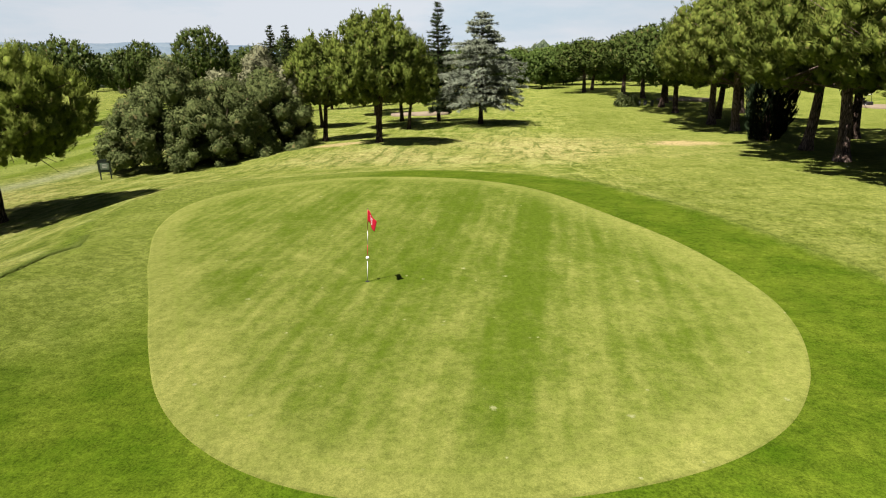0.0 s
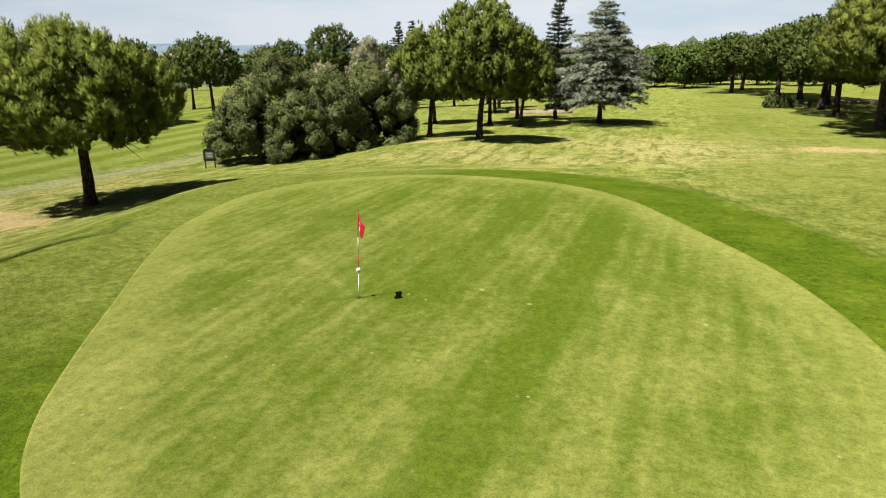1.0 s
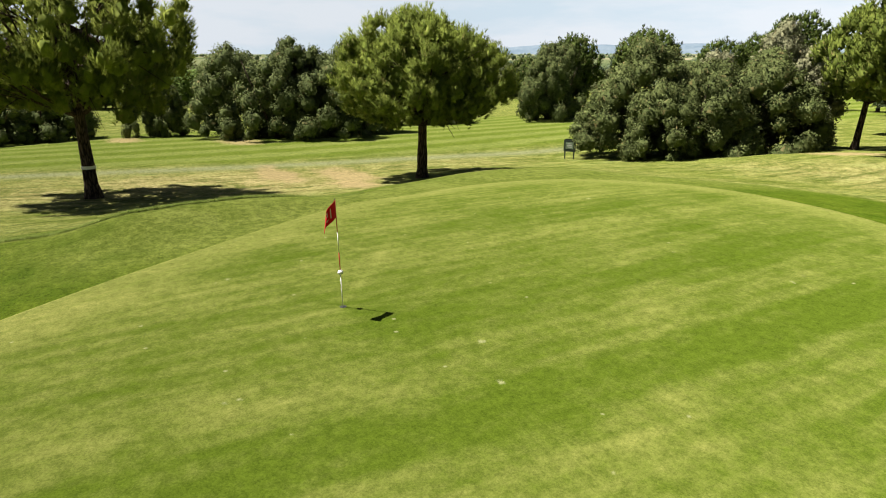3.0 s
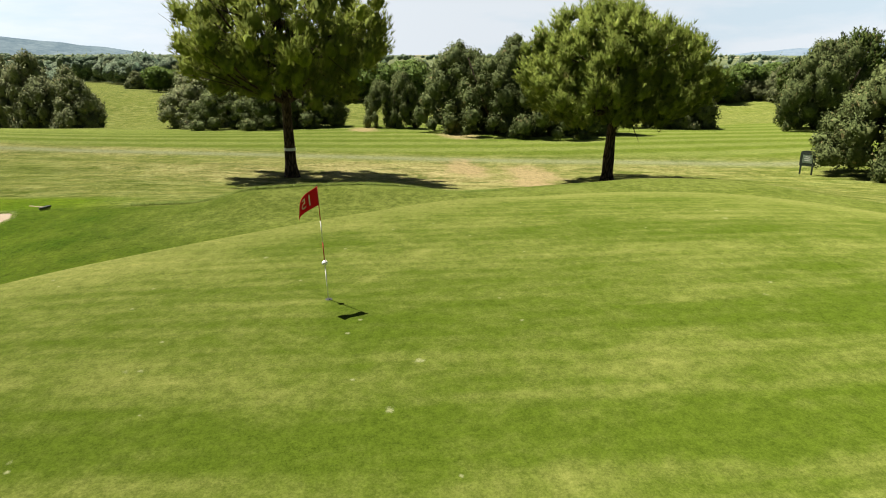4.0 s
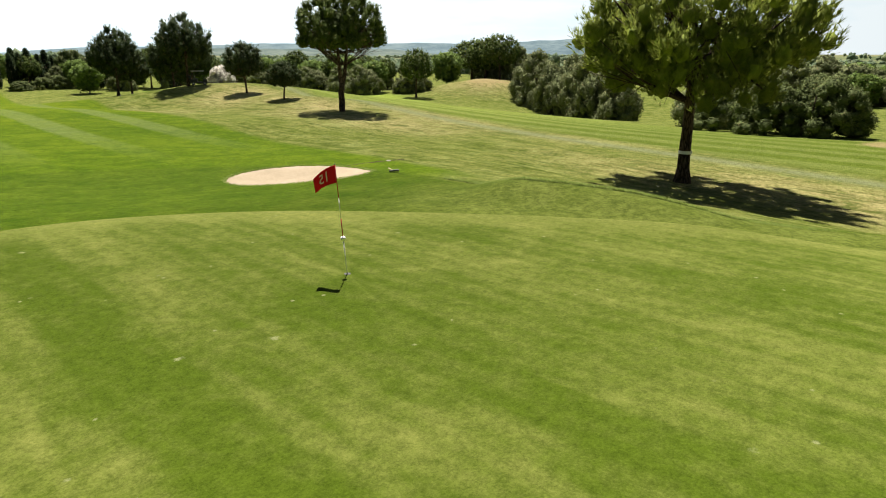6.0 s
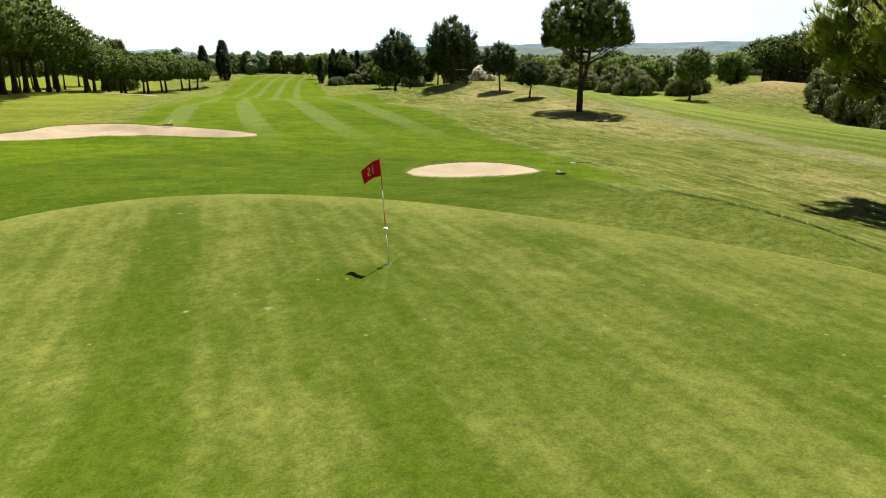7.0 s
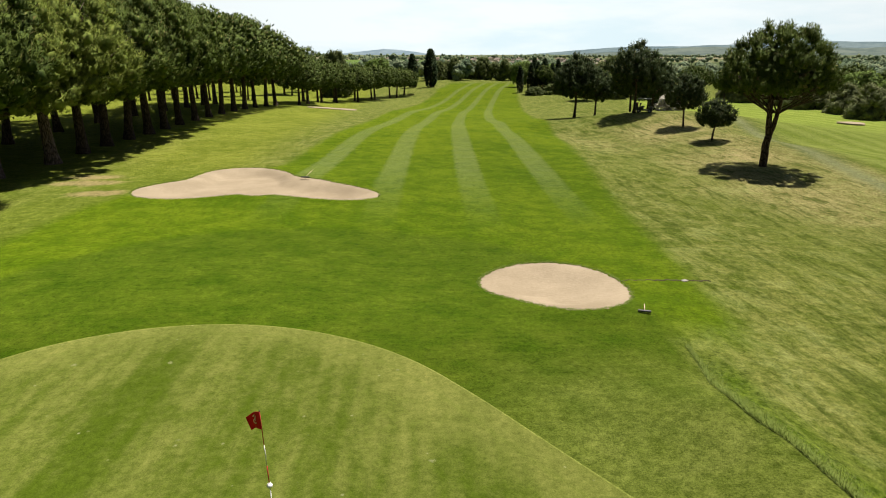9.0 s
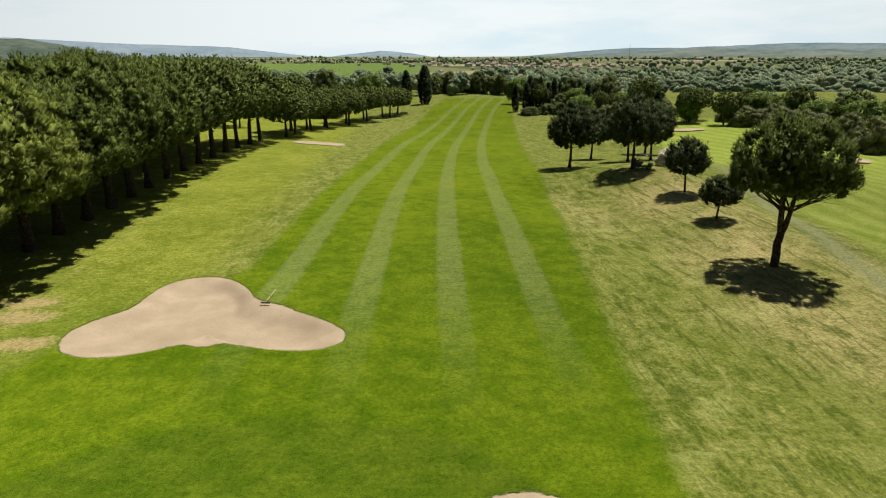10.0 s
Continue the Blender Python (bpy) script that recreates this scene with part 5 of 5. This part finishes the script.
def town():
    """Houses of the small town across the plain."""
    rng = np.random.default_rng(12)
    wall = plain("house_render", (0.50, 0.45, 0.38), 0.85, 0.1, 0.6)
    roof_m = plain("clay_roof", (0.16, 0.128, 0.110), 0.9, 0.15, 1.0)
    window_m = plain("window_dark", (0.06, 0.06, 0.07), 0.3, 0.1)
    w, d, h, r = 11.0, 8.0, 5.6, 2.2
    body = mesh_of("wall", [(-w / 2, -d / 2, -1), (w / 2, -d / 2, -1), (w / 2, d / 2, -1), (-w / 2, d / 2, -1), (-w / 2, -d / 2, h), (w / 2, -d / 2, h), (w / 2, d / 2, h), (-w / 2, d / 2, h), (-w / 2, 0, h + r * 0.94), (w / 2, 0, h + r * 0.94)],
                   [(0, 1, 5, 4), (1, 2, 6, 9, 5), (2, 3, 7, 6), (3, 0, 4, 8, 7)], wall, False)
    e = 0.5
    roof = mesh_of("roof", [(-w / 2 - e, -d / 2 - e, h - 0.2), (w / 2 + e, -d / 2 - e, h - 0.2), (w / 2 + e, 0, h + r), (-w / 2 - e, 0, h + r), (w / 2 + e, d / 2 + e, h - 0.2), (-w / 2 - e, d / 2 + e, h - 0.2),
                            (-w / 2 - e, -d / 2 - e, h - 0.45), (w / 2 + e, -d / 2 - e, h - 0.45), (w / 2 + e, d / 2 + e, h - 0.45), (-w / 2 - e, d / 2 + e, h - 0.45)],
                   [(0, 1, 2, 3), (3, 2, 4, 5), (0, 6, 7, 1), (5, 4, 8, 9), (6, 9, 8, 7)], roof_m, False)
    pane = mesh_of("window", [(-0.6, -0.06, 0), (0.6, -0.06, 0), (0.6, -0.06, 1.4), (-0.6, -0.06, 1.4), (-0.6, 0.1, 0), (0.6, 0.1, 0), (0.6, 0.1, 1.4), (-0.6, 0.1, 1.4)],
                   [(0, 1, 2, 3), (1, 5, 6, 2), (5, 4, 7, 6), (4, 0, 3, 7), (3, 2, 6, 7)], window_m, False)
    house = tagged(new("house"), "pale rendered house with a clay tile roof", "house", "houses of the town")
    part("wall", body, house)
    part("roof", roof, house)
    for x, z in ((-3.4, 0.8), (0, 0.8), (3.4, 0.8), (-3.4, 3.4), (0, 3.4), (3.4, 3.4)):
        for s in (1, -1):
            o = part("window", pane, house)
            o.matrix_basis = pose(x, -d / 2 * s, z, 0, 0, 0 if s > 0 else 180)
    for k in range(140):
        x = -300 + rng.normal() * 150
        y = -1290 + rng.normal() * 90 - abs(x + 300) * 0.15
        if k > 112:
            x, y = rng.uniform(-800, 300), rng.uniform(-1650, -1200)
        s = rng.uniform(0.5, 0.9)
        m = pose(x, y, ground_at(x, y), 0, 0, rng.uniform(0, 180)) @ Matrix.Diagonal((s, s, s * rng.uniform(0.8, 1.2), 1))
        if k == 0:
            house.matrix_basis = m
        else:
            copy_thing(house, Matrix()).matrix_basis = m


town()

# ---- the things on the course ----
def bm_mesh(name, bm, material, smooth=False):
    me = bpy.data.meshes.new(name)
    bm.to_mesh(me)
    bm.free()
    me.materials.append(material)
    if smooth:
        me.polygons.foreach_set("use_smooth", [True] * len(me.polygons))
    return me


def box(name, size, at, material, parent, label="", bevel=0.012, turn=(0, 0, 0)):
    bm = bmesh.new()
    bmesh.ops.create_cube(bm, size=1.0, matrix=Matrix.Diagonal((*size, 1)))
    bmesh.ops.bevel(bm, geom=bm.edges[:], offset=min(bevel, 0.45 * min(size)), segments=2, affect="EDGES", profile=0.5)
    ob = part(name, bm_mesh(name, bm, material), parent, label)
    ob.matrix_basis = pose(*at, *turn)
    return ob


def rod(name, r0, r1, length, at, material, parent, label="", sides=14, turn=(0, 0, 0)):
    """A tapered round bar standing on its foot."""
    bm = bmesh.new()
    bmesh.ops.create_cone(bm, cap_ends=True, segments=sides, radius1=r0, radius2=r1, depth=length, matrix=Matrix.Translation((0, 0, length / 2)))
    ob = part(name, bm_mesh(name, bm, material, True), parent, label)
    ob.matrix_basis = pose(*at, *turn)
    return ob


WHITE = plain("white_gloss_paint", (0.78, 0.78, 0.76), 0.35, 0.05, 30)
RED = plain("red_gloss_paint", (0.42, 0.03, 0.03), 0.4, 0.08, 30)
BLACK = plain("black_plastic", (0.022, 0.022, 0.024), 0.5, 0.1, 20)
GREY = plain("grey_metal", (0.42, 0.43, 0.44), 0.45, 0.08, 20, 0.7)
TIMBER = plain("pale_timber", (0.46, 0.36, 0.24), 0.7, 0.2, 14)
DARK_GREEN = plain("dark_green_board", (0.018, 0.030, 0.022), 0.5, 0.15, 10)
PALE = plain("pale_print", (0.55, 0.56, 0.50), 0.6, 0.08, 10)


def cloth(name, colour):
    n = Nodes(name)
    weave = n.noise(300.0, 2.0)
    c = n.mix(n.noise(7.0, 3.0), tuple(v * 0.8 for v in colour), colour)
    return n.finish(c, 0.75, n.bump(weave, 0.3, 0.002), 0.0, 0.15, (0.25, colour))


FLAG_RED = cloth("red_flag_cloth", (0.50, 0.012, 0.030))
FLAG_WHITE = cloth("white_flag_print", (0.80, 0.78, 0.76))

# the pin, leaning a little in its hole
hole_z = ground_at(0, 0) + 0.022
pin = tagged(new("flagstick"), "red and white golf flagstick with a red flag numbered 15", "flagstick")
pin.matrix_basis = pose(0, 0, hole_z - 0.12, 2.3, 2.6, 0)
rod("lower_pole", 0.010, 0.009, 0.80, (0, 0, 0), WHITE, pin)
rod("red_band", 0.0092, 0.0088, 0.42, (0, 0, 0.80), RED, pin, "red painted section of the pole")
rod("white_band", 0.0088, 0.0083, 0.40, (0, 0, 1.22), WHITE, pin)
rod("upper_pole", 0.0083, 0.0070, 0.62, (0, 0, 1.62), RED, pin, "red painted top of the pole")
bm = bmesh.new()
bmesh.ops.create_uvsphere(bm, u_segments=20, v_segments=14, radius=0.052)
for v in bm.verts:
    v.co.z *= 0.95
ball = part("marker_ball", bm_mesh("marker_ball", bm, WHITE, True), pin, "white plastic height ball on the pole")
ball.location = (0, 0, 0.83)
rod("finial", 0.011, 0.006, 0.025, (0, 0, 2.235), BLACK, pin)


def flag_point(u, v):
    """The flag's cloth: it blows to the south-east and hangs towards its free end."""
    out = 0.46 * u
    sag = 0.13 * u * u + 0.05 * u
    side = 0.055 * math.sin(5.2 * u + 1.0 + 0.8 * v) * u
    return Vector((0.008 + out * (1 - 0.10 * u), side + 0.03 * u * (v - 0.5), 1.90 + 0.33 * v * (1 - 0.16 * u) - sag))


bm = bmesh.new()
grid = [[bm.verts.new(flag_point(i / 22, j / 12)) for j in range(13)] for i in range(23)]
for i in range(22):
    for j in range(12):
        bm.faces.new((grid[i][j], grid[i + 1][j], grid[i + 1][j + 1], grid[i][j + 1]))
flag_mesh = bm_mesh("flag", bm, FLAG_RED, True)
flag = part("flag", flag_mesh, pin, "red cloth flag with a white number")
FLAG_TURN = -48
flag.matrix_basis = pose(0, 0, 0, 0, 0, FLAG_TURN)
thick = flag.modifiers.new("thickness", "SOLIDIFY")
thick.thickness, thick.offset = 0.003, 0
# the number, printed on both faces
curve = bpy.data.curves.new("number", "FONT")
curve.body, curve.size, curve.align_x, curve.align_y = "15", 0.24, "CENTER", "CENTER"
curve.resolution_u = 4
probe = new("number_probe", curve)
bpy.context.view_layer.update()
flat = bpy.data.meshes.new_from_object(probe.evaluated_get(bpy.context.evaluated_depsgraph_get()))
bpy.data.objects.remove(probe)
for name, side, mirror in (("number_front", -0.004, 1), ("number_back", 0.004, 1)):
    me = flat.copy()
    bm = bmesh.new()
    bm.from_mesh(me)
    bmesh.ops.subdivide_edges(bm, edges=bm.edges[:], cuts=2)
    for v in bm.verts:
        u, w = 0.52 + v.co.x * mirror / 0.46, 0.50 + v.co.y * 1.15 / 0.33
        p = flag_point(u, w)
        v.co = p + Vector((0, side, 0))
    bm.to_mesh(me)
    bm.free()
    me.materials.clear()
    me.materials.append(FLAG_WHITE)
    part(name, me, flag)

# a flat black disc stands in for the hole's shaded inside
cup = tagged(new("hole_cup"), "golf hole shown as a flat black disc on the green", "golf hole")
bm = bmesh.new()
ring = [[bm.verts.new((r * math.cos(a), r * math.sin(a), z)) for a in (2 * math.pi * k / 28 for k in range(28))] for r, z in ((0.066, 0.0), (0.054, 0.001), (0.054, 0.003), (0.012, 0.003))]
for a, b in zip(ring, ring[1:]):
    for k in range(28):
        bm.faces.new((a[k], a[(k + 1) % 28], b[(k + 1) % 28], b[k]))
part("cup_mouth", bm_mesh("cup_mouth", bm, BLACK), cup)
cup.matrix_basis = pose(0, 0, hole_z + 0.002)

# notice board by the thicket
sx, sy = -28.0, 28.7
sign = tagged(new("notice_board"), "dark green notice board on two legs beside the thicket", "sign")
sign.matrix_basis = pose(sx, sy, ground_at(sx, sy), 0, 0, 33)
for x in (-0.36, 0.36):
    box("leg", (0.09, 0.09, 0.75), (x, 0, 0.30), DARK_GREEN, sign)
box("board", (0.95, 0.07, 0.85), (0, 0, 0.98), DARK_GREEN, sign)
bm = bmesh.new()
arc = [(-0.475, 0)] + [(0.475 * math.cos(a), 0.16 * math.sin(a)) for a in (math.pi - math.pi * k / 12 for k in range(1, 12))] + [(0.475, 0)]
front = [bm.verts.new((x, -0.035, z)) for x, z in arc]
back = [bm.verts.new((x, 0.035, z)) for x, z in arc]
bm.faces.new(front)
bm.faces.new(back[::-1])
for k in range(len(arc)):
    bm.faces.new((front[k], front[(k + 1) % len(arc)], back[(k + 1) % len(arc)], back[k]))
head = part("head", bm_mesh("head", bm, DARK_GREEN), sign)
head.matrix_basis = pose(0, 0, 1.41)
plate = box("plate", (0.62, 0.012, 0.52), (0, -0.042, 1.02), plain("sign_print", (0.16, 0.22, 0.15), 0.5, 0.2, 6), sign, "faded course plan on the board", 0.004)
for z, w in ((0.14, 0.30), (0.02, 0.40), (-0.10, 0.34)):
    box("writing_bar", (w, 0.004, 0.05), (0, -0.008, z), PALE, plate, "", 0.001)


# radio mast beyond the town
mast = tagged(new("radio_mast"), "thin grey lattice radio mast standing on the far plain", "mast")
mast.matrix_basis = pose(-637, -1758, ground_at(-637, -1758) - 0.5)
for k in range(3):
    a = 2.094 * k
    rod("mast_leg", 0.22, 0.16, 46.0, (0.9 * math.cos(a), 0.9 * math.sin(a), 0), GREY, mast, "", 6)
for k in range(12):
    box("cross_brace", (1.7, 1.7, 0.18), (0, 0, 2 + 3.8 * k), GREY, mast, "", 0.02)
rod("aerial", 0.10, 0.04, 7.0, (0, 0, 45.5), GREY, mast, "", 6)


def rake(x, y, turn, label, lean=0.0, long=1.6, wide=1.0):
    r = tagged(new("bunker_rake"), label, "rake", "bunker rakes")
    r.matrix_basis = pose(x, y, float(surface(x, y)) + 0.06 + lean, 0, 0, turn)
    box("head", (0.62 * wide, 0.09, 0.07), (0, 0, 0.03), BLACK, r, "black plastic rake head", 0.02)
    for k in range(9):
        box("tooth", (0.022, 0.018, 0.06), ((-0.26 + 0.065 * k) * wide, 0.0, -0.03), BLACK, r, "", 0.004)
    rod("handle", 0.014, 0.013, long, (0, 0, 0.04), TIMBER, r, "pale wooden handle", 10, (-90 + 250 * lean, 0, 0))


rake(-10.4, -10.0, 160, "bunker rake with black head lying on the grass", long=0.62, wide=0.7)
rake(4.36, -34.85, 171, "bunker rake lying on the bunker's far lip", 0.02, 1.9)

# band round the tall pine
band = tagged(new("trunk_band"), "white marker band strapped round a pine trunk", "marker band")
bx, by = -25.7, -4.2
band.matrix_basis = pose(bx + 0.02, by, ground_at(bx, by) + 1.60)
bm = bmesh.new()
bmesh.ops.create_cone(bm, cap_ends=False, segments=24, radius1=0.345, radius2=0.34, depth=0.16)
part("strap", bm_mesh("strap", bm, WHITE, True), band)


def golf_cart(x, y, turn, label, bag, body, roof):
    c = tagged(new("golf_cart"), label, "golf cart", "golf carts")
    c.matrix_basis = pose(x, y, ground_at(x, y) + 0.02, 0, 0, turn)
    box("floor_pan", (1.10, 2.25, 0.14), (0, 0, 0.36), BLACK, c, "", 0.05)
    box("front_cowl", (1.08, 0.55, 0.42), (0, 0.88, 0.58), body, c, "moulded front body", 0.12)
    box("rear_body", (1.10, 0.85, 0.36), (0, -0.55, 0.58), body, c, "moulded rear body", 0.1)
    box("seat", (1.02, 0.50, 0.14), (0, -0.25, 0.82), BLACK, c, "", 0.05)
    box("seat_back", (1.02, 0.10, 0.42), (0, -0.52, 1.10), BLACK, c, "", 0.04, (-8, 0, 0))
    box("roof", (1.12, 1.70, 0.08), (0, -0.05, 1.86), roof, c, "moulded roof", 0.035)
    for px in (-0.50, 0.50):
        rod("front_post", 0.022, 0.022, 1.28, (px, 0.80, 0.58), BLACK, c, "", 8, (14, 0, 0))
        rod("rear_post", 0.022, 0.022, 1.25, (px, -0.78, 0.62), BLACK, c, "", 8)
    rod("steering_column", 0.02, 0.02, 0.50, (-0.25, 0.62, 0.62), BLACK, c, "", 8, (35, 0, 0))
    for wx in (-0.50, 0.50):
        for wy in (0.78, -0.68):
            bm = bmesh.new()
            bmesh.ops.create_cone(bm, cap_ends=True, segments=22, radius1=0.23, radius2=0.23, depth=0.19)
            bmesh.ops.bevel(bm, geom=[e for e in bm.edges if len(e.link_faces) == 2 and e.calc_face_angle(0) > 1], offset=0.05, segments=2, affect="EDGES")
            w = part("wheel", bm_mesh("wheel", bm, BLACK, True), c)
            w.matrix_basis = pose(wx, wy, 0.23, 0, 90, 0)
            rod("rim", 0.11, 0.11, 0.204, (0, 0, -0.102), GREY, w, "grey metal rim", 16)
    for k, px in enumerate((-0.28, 0.28)):
        if k < bag:
            b = rod("golf_bag", 0.14, 0.16, 0.86, (px, -0.95, 0.46), (RED, BLACK)[k], c, ("red golf bag strapped at the back", "black golf bag")[k], 16, (10, 0, 0))


golf_cart(-35.6, -77.0, 62, "dark golf cart parked in the shade of a knoll pine", 2, BLACK, GREY)
golf_cart(57.5, 94.0, 200, "white-roofed golf cart far off beyond the pines", 1, BLACK, WHITE)

# dark posts in the shade of the pines
for k, px in enumerate((21.6, 22.6, 23.7)):
    b = tagged(new("tee_box_bin"), "small dark grey bin standing in pine shade", "bin", "row of dark bins")
    b.matrix_basis = pose(px, 87.0 + 0.4 * k, ground_at(px, 87.0 + 0.4 * k) - 0.02)
    rod("body", 0.22, 0.25, 0.72, (0, 0, 0), plain("bin_paint", (0.05, 0.055, 0.055), 0.6), b, "", 18)
    rod("lid", 0.27, 0.22, 0.10, (0, 0, 0.72), BLACK, b, "", 18)

# white-flowering bush behind the cart
stand(tree("flowering_bush", 141, "rounded bush covered in white blossom", "bush", "", BARK, BLOSSOM, thicket(3.6, 3.0, 2.3, 3, 60, 0.20, 4)), -40.5, -80.0, 20)
stand(tree("low_shrub", 142, "small dark shrub under the row of pines", "bush", "low shrubs", BARK, OAK, thicket(2.2, 2.0, 2.6, 2, 60, 0.22, 4)), 19.4, 85.4, 0)

# drain outlet and its little ditch
drain = tagged(new("drain_cover"), "small pale concrete drain lid set in the turf", "drain")
drain.matrix_basis = pose(-13.5, -13.8, ground_at(-13.5, -13.8) + 0.01, 0, 0, 20)
box("lid", (0.26, 0.20, 0.05), (0, 0, 0.0), plain("pale_concrete", (0.20, 0.185, 0.15), 0.85, 0.1, 6), drain, "", 0.02)

sv, sf = [], []
for k in range(29):
    x = -11.0 - 3.6 * k / 28
    y = -13.86 + 0.05 * math.sin(2.1 * k) + 0.03 * math.sin(5.3 * k)
    wide = 0.022 + 0.022 * math.sin(1.7 * k) ** 2
    for side, up in ((-1.6, -0.02), (-1, 0.014), (1, 0.014), (1.6, -0.02)):
        sv.append((x + 13.5, y + side * wide + 13.8, ground_at(x, y + side * wide) - ground_at(-13.5, -13.8) + up))
for k in range(28):
    sf += [(4 * k + j, 4 * k + j + 1, 4 * k + j + 5, 4 * k + j + 4) for j in range(3)]
run = part("channel", mesh_of("channel", sv, sf, plain("bare_soil", (0.060, 0.055, 0.030), 0.95, 0.3, 14, spec=0.02)), drain, "narrow muddy channel beside the lid")
run.matrix_basis = pose(0, 0, 0, 0, 0, -20)

# ---- taller grass where the mower stops ----
def grass_material():
    n = Nodes("rough_grass")
    isle = n.node("ShaderNodeNewGeometry").outputs["Random Per Island"]
    c = n.mix(isle, (0.060, 0.100, 0.010), (0.150, 0.190, 0.035))
    return n.finish(c, 0.7, None, 0.0, 0.15, (0.3, c))


GRASS = grass_material()


def fringe(name, label, at, radii, low, high, count, width, tall, seed):
    rng = np.random.default_rng(seed)
    th = radians(low) + radians(high - low) * rng.uniform(0, 1, count)
    r = wave(th, radii) + np.abs(rng.normal(0, width, count)) + 0.03 * np.sin(31 * th) + 0.02
    x, y = at[0] + r * np.cos(th), at[1] + r * np.sin(th)
    lv = []
    pts = np.stack([x, y, surface(x, y) - 0.01], 1)
    tufts(rng, pts, np.tile([0.0, 0.0, 1.0], (count, 1)), tall * rng.uniform(0.5, 1.25, count), 4, 0.45, 0.07, lv)
    tagged(new(name, leafage(name, lv, GRASS)), label, "grass", kind="stuff")


fringe("rough_grass_edge", "taller grass along the mown apron's edge", GREEN_AT, APRON, -25, 72, 5000, 0.14, 0.05, 1)
fringe("rough_grass_edge", "taller grass along the bank below the apron", GREEN_AT, APRON, 160, 210, 5200, 0.42, 0.075, 2)
fringe("rough_grass_edge", "unmown tufts on the crest of the bank", GREEN_AT, APRON, 166, 214, 4200, 0.07, 0.12, 5)
fringe("bunker_grass_edge", "rough grass overhanging the small bunker's lip", POT_AT, POT, 0, 360, 3000, 0.07, 0.07, 3)
fringe("bunker_grass_edge", "rough grass round the large bunker's lip", WING_AT, WING, 0, 360, 5200, 0.09, 0.075, 4)
